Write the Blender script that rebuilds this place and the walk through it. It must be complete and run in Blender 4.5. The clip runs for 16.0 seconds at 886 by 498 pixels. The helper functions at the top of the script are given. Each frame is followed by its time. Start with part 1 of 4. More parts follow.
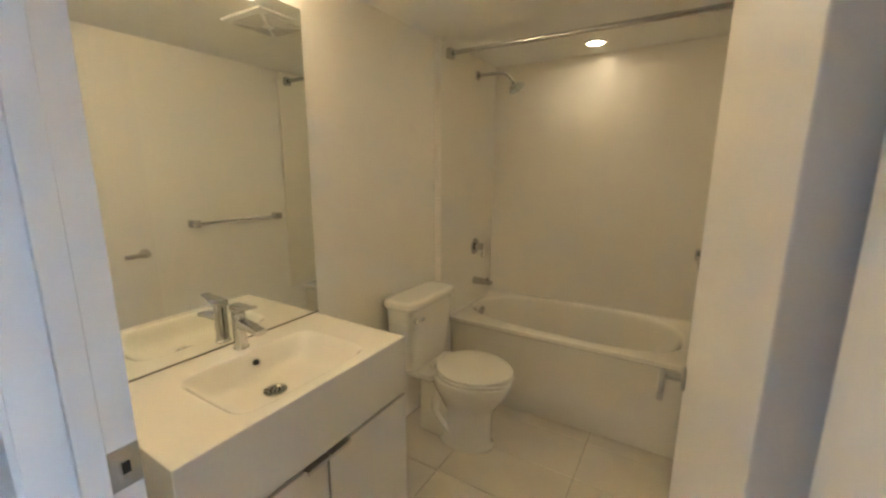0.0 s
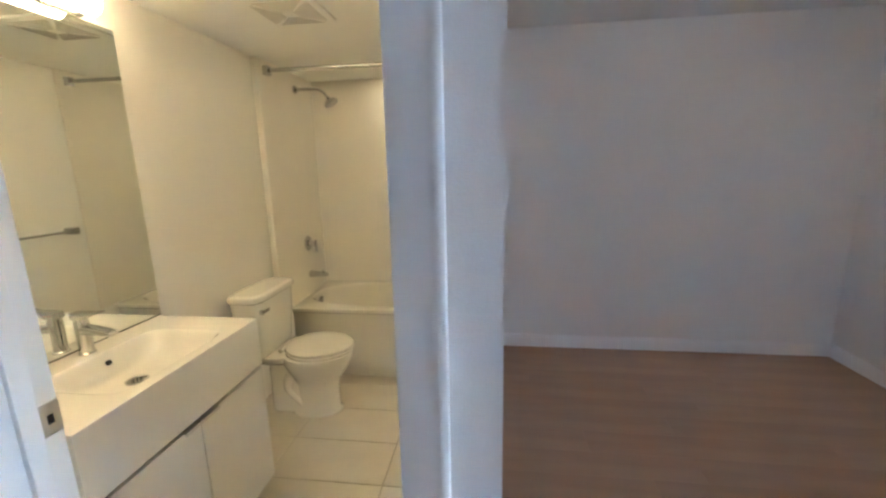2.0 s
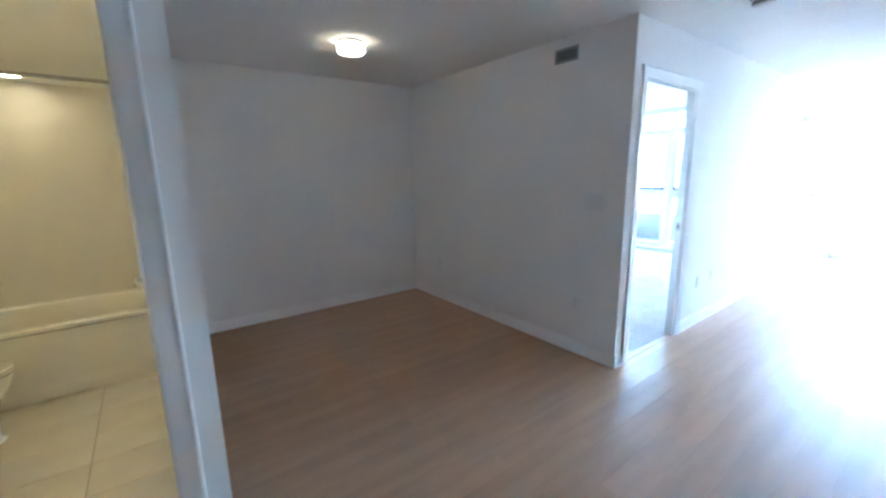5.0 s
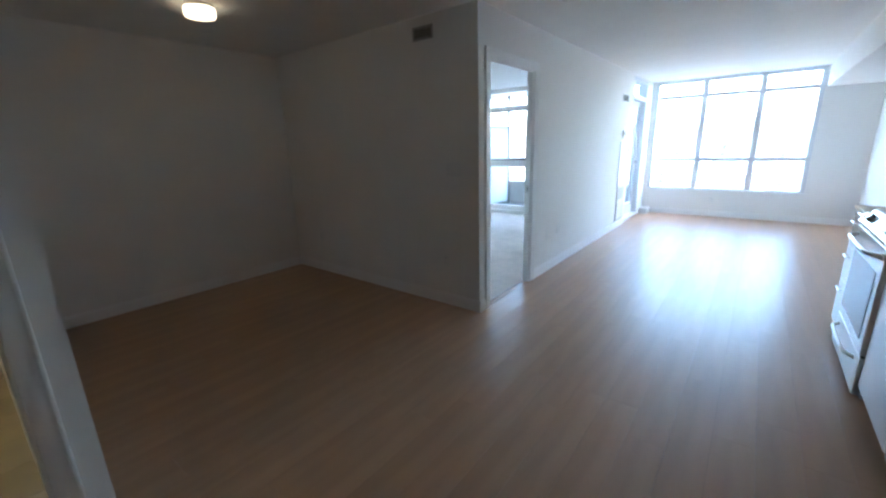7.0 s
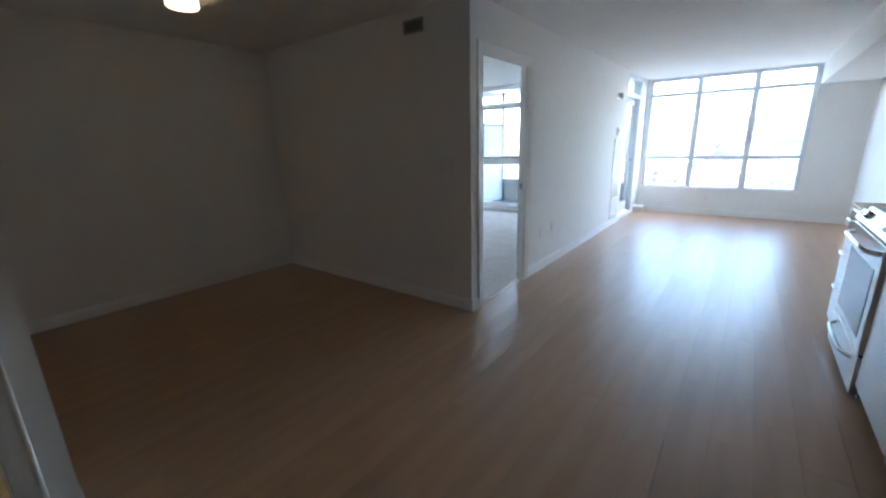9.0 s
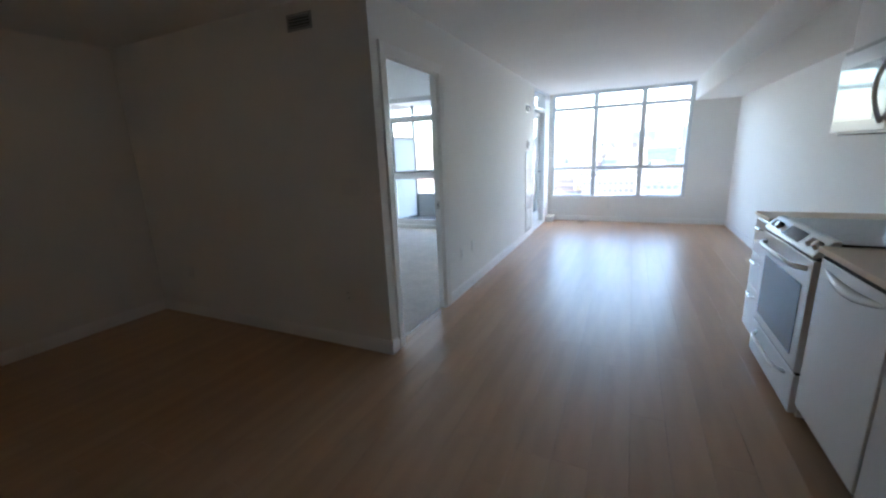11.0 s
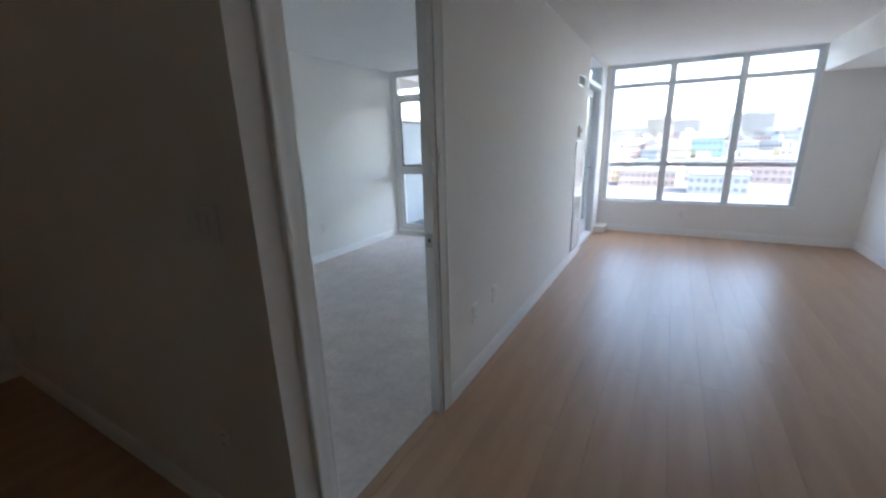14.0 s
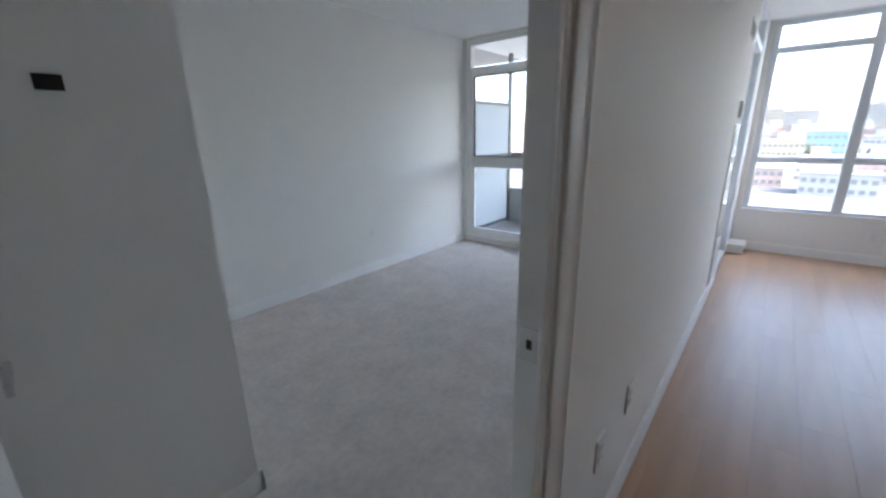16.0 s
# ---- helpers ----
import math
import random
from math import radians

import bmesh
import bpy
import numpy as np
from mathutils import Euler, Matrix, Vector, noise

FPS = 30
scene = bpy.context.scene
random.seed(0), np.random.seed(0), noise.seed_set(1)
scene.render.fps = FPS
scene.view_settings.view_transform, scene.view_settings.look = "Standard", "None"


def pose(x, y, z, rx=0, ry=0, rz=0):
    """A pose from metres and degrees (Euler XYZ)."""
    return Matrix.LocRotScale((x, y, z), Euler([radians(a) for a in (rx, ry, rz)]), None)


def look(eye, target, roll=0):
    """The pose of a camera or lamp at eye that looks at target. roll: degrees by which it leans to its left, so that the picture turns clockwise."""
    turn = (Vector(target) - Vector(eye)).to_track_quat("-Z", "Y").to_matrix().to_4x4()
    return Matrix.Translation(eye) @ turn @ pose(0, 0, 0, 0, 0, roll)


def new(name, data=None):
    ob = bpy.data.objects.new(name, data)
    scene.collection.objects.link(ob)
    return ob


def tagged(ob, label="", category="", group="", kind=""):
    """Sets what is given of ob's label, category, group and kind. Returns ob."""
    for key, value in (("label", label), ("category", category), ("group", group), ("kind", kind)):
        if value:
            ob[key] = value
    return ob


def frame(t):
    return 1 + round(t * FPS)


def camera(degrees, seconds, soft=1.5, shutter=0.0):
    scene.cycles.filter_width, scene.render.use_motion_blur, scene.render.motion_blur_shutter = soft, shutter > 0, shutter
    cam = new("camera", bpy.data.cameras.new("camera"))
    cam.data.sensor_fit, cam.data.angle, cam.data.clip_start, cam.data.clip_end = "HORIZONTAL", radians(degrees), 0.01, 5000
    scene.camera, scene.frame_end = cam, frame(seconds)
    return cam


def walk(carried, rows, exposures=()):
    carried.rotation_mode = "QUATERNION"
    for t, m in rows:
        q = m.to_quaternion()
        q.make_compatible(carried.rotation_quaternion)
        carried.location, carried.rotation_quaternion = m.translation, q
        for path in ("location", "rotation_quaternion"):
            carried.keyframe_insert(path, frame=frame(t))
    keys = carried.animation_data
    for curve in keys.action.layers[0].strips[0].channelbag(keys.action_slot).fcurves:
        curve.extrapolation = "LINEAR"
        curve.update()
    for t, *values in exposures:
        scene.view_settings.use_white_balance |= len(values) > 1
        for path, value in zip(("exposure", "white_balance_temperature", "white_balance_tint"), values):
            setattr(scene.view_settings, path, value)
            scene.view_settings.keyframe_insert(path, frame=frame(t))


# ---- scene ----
cam = camera(96.4, 16.0, soft=2.4, shutter=0.4)
PATH = [
    (0, (-2.715, -0.001, 1.416), (-3.733, 1.676, 1.03), 0.2),
    (0.5, (-2.698, -0.05, 1.403), (-3.588, 1.703, 1.032), 0.0),
    (1, (-2.654, -0.14, 1.421), (-3.397, 1.68, 1.049), -0.3),
    (1.5, (-2.581, -0.287, 1.432), (-3.052, 1.616, 1.034), -1.5),
    (2, (-2.525, -0.417, 1.443), (-2.773, 1.528, 1.046), -1.2),
    (2.5, (-2.543, -0.584, 1.424), (-2.544, 1.379, 1.04), -2.8),
    (3, (-2.549, -0.746, 1.435), (-2.36, 1.211, 1.069), -1.8),
    (3.5, (-2.523, -0.986, 1.444), (-2.152, 0.935, 1.03), -0.9),
    (4, (-2.515, -1.162, 1.455), (-1.853, 0.678, 1.037), -0.6),
    (4.5, (-2.578, -1.295, 1.46), (-1.613, 0.401, 1.018), -0.8),
    (5, (-2.627, -1.433, 1.462), (-1.457, 0.142, 1.074), -1.0),
    (7.5, (-2.692, -1.749, 1.404), (-1.163, -0.575, 0.873), -1.7),
    (8, (-2.66, -1.734, 1.39), (-1.155, -0.522, 0.873), -2.1),
    (8.5, (-2.633, -1.727, 1.366), (-1.123, -0.518, 0.859), -2.1),
    (9, (-2.623, -1.723, 1.394), (-1.092, -0.544, 0.876), -1.6),
    (9.5, (-2.579, -1.689, 1.415), (-0.979, -0.607, 0.898), -2.2),
    (10, (-2.518, -1.627, 1.439), (-0.804, -0.709, 0.972), -2.4),
    (10.2, (-2.475, -1.6, 1.432), (-0.727, -0.735, 0.984), -2.3),
    (12.5, (-1.448, -1.293, 1.409), (0.311, -0.475, 0.922), -2.3),
    (13, (-1.147, -1.209, 1.442), (0.563, -0.291, 0.96), -0.6),
    (13.5, (-0.889, -1.061, 1.432), (0.799, -0.124, 0.911), -1.2),
    (14, (-0.647, -0.94, 1.426), (1.029, 0.016, 0.901), -1.6),
    (14.5, (-0.364, -0.795, 1.413), (1.24, 0.265, 0.862), -0.1),
    (15, (-0.111, -0.64, 1.378), (1.44, 0.493, 0.822), -0.1),
    (15.5, (0.108, -0.451, 1.375), (1.654, 0.7, 0.84), -1.5),
    (16, (0.308, -0.273, 1.356), (1.787, 0.952, 0.798), -1.1),
]
EXPOSURES = [(0, 6.18, 5150, 15), (1.5, 6.55, 5050, 13), (2.5, 6.86, 4950, 12), (3.5, 7.03, 4850, 11), (5.2, 6.3, 4800, 5), (6.2, 5.4, 5200, 6), (7.3, 4.82, 5500, 6), (10.2, 4.45, 5900, 8), (12.5, 3.9, 6150, 10), (16, 3.74, 6480, 14)]
walk(cam, [(t, look(eye, target, roll)) for t, eye, target, roll in PATH], EXPOSURES)

# ---- light ----
SUN_EL, SUN_AZ = 42.0, 184.0
scene.cycles.diffuse_bounces = 10
world = bpy.data.worlds.new("sky")
scene.world = world
world.use_nodes = True
wn = world.node_tree
sky = wn.nodes.new("ShaderNodeTexSky")
sky.sky_type = "NISHITA"
sky.sun_disc = False
sky.sun_elevation, sky.sun_rotation = radians(SUN_EL), radians(SUN_AZ)
sky.air_density, sky.dust_density, sky.ozone_density = 1.0, 3.0, 1.0
wn.links.new(sky.outputs[0], wn.nodes["Background"].inputs[0])
wn.nodes["Background"].inputs[1].default_value = 0.15
sun_data = bpy.data.lights.new("sun", "SUN")
sun_data.energy, sun_data.angle, sun_data.color = 0.9, radians(10), (1.0, 0.95, 0.88)
sun = new("sun", sun_data)
az, el = radians(SUN_AZ), radians(SUN_EL)
sun.matrix_world = look((0, 0, 30), (-30 * math.sin(az) * math.cos(el), -30 * math.cos(az) * math.cos(el), 30 - 30 * math.sin(el)))


# ---- materials ----
def mat(name, color, rough=0.5, metal=0.0, var=0.06, scale=6.0, bump=0.0, bscale=80.0, spec=0.5, coat=0.0, island=False, obj_random=0.0, stretch=(1, 1, 1), aniso=0.0):
    m = bpy.data.materials.new(name)
    m.use_nodes = True
    nt = m.node_tree
    b = nt.nodes["Principled BSDF"]
    tc = nt.nodes.new("ShaderNodeTexCoord")
    mp = nt.nodes.new("ShaderNodeMapping")
    mp.inputs["Scale"].default_value = stretch
    nt.links.new(tc.outputs["Object"], mp.inputs[0])
    n1 = nt.nodes.new("ShaderNodeTexNoise")
    n1.inputs["Scale"].default_value, n1.inputs["Detail"].default_value = scale, 6
    n2 = nt.nodes.new("ShaderNodeTexNoise")
    n2.inputs["Scale"].default_value, n2.inputs["Detail"].default_value = scale * 0.17, 3
    for n in (n1, n2):
        nt.links.new(mp.outputs[0], n.inputs["Vector"])
    add = nt.nodes.new("ShaderNodeMath")
    add.operation = "ADD"
    nt.links.new(n1.outputs[0], add.inputs[0])
    nt.links.new(n2.outputs[0], add.inputs[1])
    rg = nt.nodes.new("ShaderNodeMapRange")
    rg.inputs["From Min"].default_value, rg.inputs["From Max"].default_value = 0.6, 1.4
    rg.inputs["To Min"].default_value, rg.inputs["To Max"].default_value = 1 - var, 1 + var
    nt.links.new(add.outputs[0], rg.inputs["Value"])
    value = rg.outputs[0]
    if obj_random:
        oi = nt.nodes.new("ShaderNodeObjectInfo")
        r2 = nt.nodes.new("ShaderNodeMapRange")
        r2.inputs["To Min"].default_value, r2.inputs["To Max"].default_value = 1 - obj_random, 1 + obj_random
        nt.links.new(oi.outputs["Random"], r2.inputs["Value"])
        mu = nt.nodes.new("ShaderNodeMath")
        mu.operation = "MULTIPLY"
        nt.links.new(value, mu.inputs[0])
        nt.links.new(r2.outputs[0], mu.inputs[1])
        value = mu.outputs[0]
    mix = nt.nodes.new("ShaderNodeVectorMath")
    mix.operation = "SCALE"
    mix.inputs[0].default_value = color
    nt.links.new(value, mix.inputs["Scale"])
    nt.links.new(mix.outputs[0], b.inputs["Base Color"])
    rr = nt.nodes.new("ShaderNodeMapRange")
    rr.inputs["From Min"].default_value, rr.inputs["From Max"].default_value = 0.6, 1.4
    rr.inputs["To Min"].default_value, rr.inputs["To Max"].default_value = max(0.02, rough * 0.88), min(1, rough * 1.12)
    nt.links.new(add.outputs[0], rr.inputs["Value"])
    nt.links.new(rr.outputs[0], b.inputs["Roughness"])
    b.inputs["Metallic"].default_value = metal
    b.inputs["Specular IOR Level"].default_value = spec
    b.inputs["Coat Weight"].default_value = coat
    b.inputs["Coat Roughness"].default_value = 0.08
    if bump:
        nb = nt.nodes.new("ShaderNodeTexNoise")
        nb.inputs["Scale"].default_value, nb.inputs["Detail"].default_value = bscale, 4
        nt.links.new(mp.outputs[0], nb.inputs["Vector"])
        bp = nt.nodes.new("ShaderNodeBump")
        bp.inputs["Strength"].default_value, bp.inputs["Distance"].default_value = min(1, bump), 0.004
        nt.links.new(nb.outputs[0], bp.inputs["Height"])
        nt.links.new(bp.outputs[0], b.inputs["Normal"])
    return m


def glow(name, color, strength):
    m = bpy.data.materials.new(name)
    m.use_nodes = True
    b = m.node_tree.nodes["Principled BSDF"]
    b.inputs["Base Color"].default_value = (0.9, 0.9, 0.88, 1)
    b.inputs["Roughness"].default_value = 0.3
    b.inputs["Emission Color"].default_value = (*color, 1)
    b.inputs["Emission Strength"].default_value = strength
    return m


def glass(name, color=(0.98, 1.0, 0.995), rough=0.0, mixed=0.0):
    m = bpy.data.materials.new(name)
    m.use_nodes = True
    nt = m.node_tree
    nt.nodes.remove(nt.nodes["Principled BSDF"])
    out = nt.nodes["Material Output"]
    tr = nt.nodes.new("ShaderNodeBsdfTransparent")
    tr.inputs[0].default_value = (*color, 1)
    gl = nt.nodes.new("ShaderNodeBsdfGlossy")
    gl.inputs["Roughness"].default_value = rough
    lw = nt.nodes.new("ShaderNodeLayerWeight")
    lw.inputs[0].default_value = 0.5
    pw = nt.nodes.new("ShaderNodeMath")
    pw.operation = "POWER"
    pw.inputs[1].default_value = 5.0
    fr = nt.nodes.new("ShaderNodeMath")
    fr.operation = "MULTIPLY_ADD"
    fr.inputs[1].default_value = 0.7
    fr.inputs[2].default_value = 0.04
    mx = nt.nodes.new("ShaderNodeMixShader")
    nt.links.new(lw.outputs["Facing"], pw.inputs[0])
    nt.links.new(pw.outputs[0], fr.inputs[0])
    nt.links.new(fr.outputs[0], mx.inputs[0])
    nt.links.new(tr.outputs[0], mx.inputs[1])
    nt.links.new(gl.outputs[0], mx.inputs[2])
    last = mx
    if mixed:
        df = nt.nodes.new("ShaderNodeBsdfTranslucent")
        df.inputs[0].default_value = (0.56, 0.58, 0.59, 1)
        dd = nt.nodes.new("ShaderNodeBsdfDiffuse")
        dd.inputs[0].default_value = (0.50, 0.53, 0.54, 1)
        m1 = nt.nodes.new("ShaderNodeMixShader")
        nt.links.new(df.outputs[0], m1.inputs[1])
        nt.links.new(dd.outputs[0], m1.inputs[2])
        last = nt.nodes.new("ShaderNodeMixShader")
        last.inputs[0].default_value = mixed
        nt.links.new(mx.outputs[0], last.inputs[1])
        nt.links.new(m1.outputs[0], last.inputs[2])
    nt.links.new(last.outputs[0], out.inputs[0])
    return m


PAINT = mat("wall_paint", (0.84, 0.83, 0.805), 0.72, var=0.025, scale=3, bump=0.12, bscale=220, spec=0.35)
SHEEN = mat("bath_paint", (0.84, 0.82, 0.77), 0.38, var=0.025, scale=3, bump=0.1, bscale=200)
CEILP = mat("ceiling_paint", (0.83, 0.83, 0.81), 0.9, var=0.03, scale=4, bump=0.35, bscale=260)
TRIM = mat("trim_enamel", (0.86, 0.86, 0.85), 0.42, var=0.02, scale=5, bump=0.05, bscale=60)
DOORP = mat("door_enamel", (0.81, 0.80, 0.78), 0.32, var=0.02, scale=3, bump=0.06, bscale=90)
WOOD = mat("oak_laminate", (0.455, 0.283, 0.172), 0.34, var=0.13, scale=14, bump=0.10, bscale=60, obj_random=0.04, stretch=(0.12, 1, 1), spec=0.5)
JOINT = mat("dark_joint", (0.20, 0.12, 0.07), 0.8, var=0.1)
CARPET = mat("beige_carpet", (0.70, 0.635, 0.59), 0.95, var=0.15, scale=30, bump=0.8, bscale=420, spec=0.1)
TILE = mat("cream_tile", (0.70, 0.655, 0.57), 0.22, var=0.07, scale=5, bump=0.03, bscale=30, obj_random=0.03)
GROUT = mat("tile_grout", (0.42, 0.38, 0.32), 0.9, var=0.1, scale=40)
ACRYL = mat("tub_acrylic", (0.80, 0.77, 0.70), 0.14, var=0.02, scale=3, coat=0.3)
SURR = mat("shower_wall", (0.79, 0.76, 0.69), 0.3, var=0.03, scale=2.5, bump=0.03, bscale=40)
PORC = mat("porcelain", (0.82, 0.80, 0.74), 0.08, var=0.015, scale=4, coat=0.5)
CHROME = mat("chrome", (0.58, 0.58, 0.58), 0.07, metal=1.0, var=0.03, scale=20)
NICKEL = mat("brushed_nickel", (0.58, 0.57, 0.55), 0.32, metal=1.0, var=0.08, scale=40, stretch=(1, 8, 1))
VANITY = mat("vanity_white", (0.80, 0.78, 0.74), 0.25, var=0.015, scale=4, coat=0.2)
MIRROR = mat("mirror_silver", (0.90, 0.92, 0.88), 0.012, metal=1.0, var=0.0, scale=2)
# near black; as a fill for holes and gaps it stands for unlit depth
DARK = mat("dark_void", (0.02, 0.02, 0.02), 0.8, var=0.2)
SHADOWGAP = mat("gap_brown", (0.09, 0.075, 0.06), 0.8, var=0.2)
APPL = mat("appliance_white", (0.80, 0.80, 0.79), 0.18, var=0.015, scale=4, coat=0.4)
CABW = mat("cabinet_gloss", (0.80, 0.80, 0.79), 0.12, var=0.015, scale=3, coat=0.6)
BLACKG = mat("black_glass", (0.015, 0.016, 0.018), 0.08, var=0.1, spec=0.35)
SMOKE = mat("oven_glass", (0.03, 0.033, 0.037), 0.12, var=0.1, spec=0.3)
COUNTER = mat("beige_counter", (0.72, 0.56, 0.40), 0.4, var=0.03, scale=8)
SPLASH = mat("glass_backsplash", (0.74, 0.77, 0.78), 0.1, var=0.02, scale=4, coat=0.4)
ALU = mat("window_aluminium", (0.70, 0.73, 0.76), 0.42, metal=0.0, var=0.04, scale=8)
BRAIL = mat("dark_rail", (0.10, 0.105, 0.11), 0.5, var=0.08, scale=10)
GASKET = mat("rubber_gasket", (0.04, 0.045, 0.05), 0.6)
PVC = mat("white_plastic", (0.80, 0.80, 0.78), 0.3, var=0.02, scale=8)
# kitchen toe kicks, darkened in colour to carry the shade of the recess
TOE = mat("toe_kick_shade", (0.12, 0.10, 0.085), 0.6, var=0.1, scale=15)
GREYP = mat("grey_plastic", (0.35, 0.35, 0.34), 0.5, var=0.06, scale=20)
SLOT = mat("grille_slot", (0.50, 0.49, 0.46), 0.6, var=0.06, scale=20)
VENTD = mat("vent_shade", (0.05, 0.05, 0.05), 0.7, var=0.1)
BALC = mat("painted_concrete", (0.34, 0.33, 0.31), 0.8, var=0.08, scale=7, bump=0.25, bscale=90)
MWGLASS = mat("pale_microwave_glass", (0.42, 0.43, 0.44), 0.08, var=0.05, scale=5, coat=0.5)
CONC = mat("concrete", (0.22, 0.22, 0.22), 0.85, var=0.14, scale=9, bump=0.4, bscale=90)
FAR_GROUND = mat("city_ground", (0.11, 0.108, 0.105), 0.9, var=0.35, scale=0.06)
GLASS = glass("window_glass")
FROST = glass("frosted_glass", rough=0.3, mixed=0.92)
BULB = glow("warm_shade", (1.0, 0.665, 0.27), 0.335)
DOWN = glow("downlight_lens", (1.0, 0.72, 0.36), 0.8)
DRUM = glow("drum_shade", (1.0, 0.72, 0.42), 0.135)
SPOT = glow("spot_face", (1.0, 0.55, 0.26), 0.3)


# ---- mesh tools ----
def box(bm, x0, x1, y0, y1, z0, z1, bev=0.0, seg=2):
    vs = [bm.verts.new((x, y, z)) for x in (x0, x1) for y in (y0, y1) for z in (z0, z1)]
    fs = [bm.faces.new([vs[i] for i in q]) for q in ((0, 1, 3, 2), (4, 6, 7, 5), (0, 4, 5, 1), (2, 3, 7, 6), (0, 2, 6, 4), (1, 5, 7, 3))]
    if bev:
        es = list({e for f in fs for e in f.edges})
        bmesh.ops.bevel(bm, geom=es, offset=bev, segments=seg, affect="EDGES", profile=0.5)
    return bm


def B(*a, **k):
    return box(bmesh.new(), *a, **k)


def sweep(bm, pts, r, seg=14, caps=True):
    pts = [Vector(p) for p in pts]
    rad = r if isinstance(r, (list, tuple)) else [r] * len(pts)
    rings, ref = [], None
    for i, p in enumerate(pts):
        d = (pts[min(i + 1, len(pts) - 1)] - pts[max(i - 1, 0)]).normalized()
        if ref is None:
            ref = d.orthogonal().normalized()
        ref = (ref - d * ref.dot(d)).normalized()
        o = d.cross(ref)
        rings.append([bm.verts.new(p + rad[i] * (ref * math.cos(2 * math.pi * k / seg) + o * math.sin(2 * math.pi * k / seg))) for k in range(seg)])
    loft(bm, rings, caps, made=True)
    return bm


def loft(bm, rings, caps=True, made=False):
    if not made:
        rings = [[bm.verts.new(p) for p in ring] for ring in rings]
    n = len(rings[0])
    for a, b in zip(rings, rings[1:]):
        for k in range(n):
            bm.faces.new((a[k], a[(k + 1) % n], b[(k + 1) % n], b[k]))
    if caps:
        bm.faces.new(rings[0][::-1])
        bm.faces.new(rings[-1])
    return bm


def cyl(bm, a, b, r, r2=None, seg=24, bev=0.0):
    a, b = Vector(a), Vector(b)
    r2 = r if r2 is None else r2
    if bev:
        d = (b - a).normalized() * bev
        return sweep(bm, [a, a + d, b - d, b], [r - bev, r, r2, r2 - bev], seg)
    return sweep(bm, [a, b], [r, r2], seg)


def lathe(bm, x, y, prof, seg=32):
    return loft(bm, [[(x + r * math.cos(2 * math.pi * k / seg), y + r * math.sin(2 * math.pi * k / seg), z) for k in range(seg)] for r, z in prof])


def superring(cx, cy, z, a, b, n=2.5, seg=40, front=None):
    out = []
    for k in range(seg):
        t = 2 * math.pi * k / seg
        c, s = math.cos(t), math.sin(t)
        out.append((cx + a * math.copysign(abs(c) ** (2 / n), c), cy + b * math.copysign(abs(s) ** (2 / n), s), z))
    return out


def data_of(name, bm, material, smooth=True):
    bmesh.ops.recalc_face_normals(bm, faces=bm.faces)
    bm.normal_update()
    normals = []
    if smooth:
        # area-weighted corner normals: flat faces stay flat, bevels and rounds stay soft
        for f in bm.faces:
            for lp in f.loops:
                n = Vector()
                for g in lp.vert.link_faces:
                    if g.normal.dot(f.normal) > 0.66:
                        n += g.normal * g.calc_area()
                normals.append(n.normalized() if n.length > 0 else f.normal.copy())
    me = bpy.data.meshes.new(name)
    bm.to_mesh(me)
    bm.free()
    me.materials.append(material)
    if smooth:
        me.polygons.foreach_set("use_smooth", [True] * len(me.polygons))
        me.normals_split_custom_set(normals)
    return me


BASE = {}


def part(name, bm, material, parent, label=""):
    ob = new(name, data_of(name, bm, material))
    ob.parent = parent
    ob.matrix_parent_inverse = BASE.get(parent, Matrix()).inverted()
    return tagged(ob, label)


def thing(name, label, category, at, group=""):
    ob = new(name)
    ob.empty_display_size = 0.1
    ob.matrix_basis = Matrix.Translation(at)
    BASE[ob] = Matrix.Translation(at)
    return tagged(ob, label, category, group)


def solid(name, bm, material, label, category, group=""):
    return tagged(new(name, data_of(name, bm, material)), label, category, group)


def structure(name, bm, material, label=""):
    return tagged(new(name, data_of(name, bm, material)), label, kind="structure")


def wall(name, axis, a0, a1, d0, d1, z0, z1, holes, material, label):
    """A wall along the axis from a0 to a1, from d0 to d1 across, with openings (from, to, bottom, top)."""
    ca = sorted({a0, a1, *[h[0] for h in holes], *[h[1] for h in holes]})
    cz = sorted({z0, z1, *[h[2] for h in holes], *[h[3] for h in holes]})
    ca = [a for a in ca if a0 <= a <= a1]
    cz = [z for z in cz if z0 <= z <= z1]
    na, nz = len(ca) - 1, len(cz) - 1

    def full(i, j):
        if not (0 <= i < na and 0 <= j < nz):
            return False
        a, z = (ca[i] + ca[i + 1]) / 2, (cz[j] + cz[j + 1]) / 2
        return not any(h[0] < a < h[1] and h[2] < z < h[3] for h in holes)

    bm, vs = bmesh.new(), {}

    def v(i, j, d):
        if (i, j, d) not in vs:
            p = (ca[i], d, cz[j]) if axis == "x" else (d, ca[i], cz[j])
            vs[i, j, d] = bm.verts.new(p)
        return vs[i, j, d]

    for i in range(na):
        for j in range(nz):
            if not full(i, j):
                continue
            for d in (d0, d1):
                bm.faces.new((v(i, j, d), v(i + 1, j, d), v(i + 1, j + 1, d), v(i, j + 1, d)))
            for ii, jj, p, q in ((i - 1, j, (i, j), (i, j + 1)), (i + 1, j, (i + 1, j), (i + 1, j + 1)), (i, j - 1, (i, j), (i + 1, j)), (i, j + 1, (i, j + 1), (i + 1, j + 1))):
                if not full(ii, jj):
                    bm.faces.new((v(*p, d0), v(*q, d0), v(*q, d1), v(*p, d1)))
    return structure(name, bm, material, label)


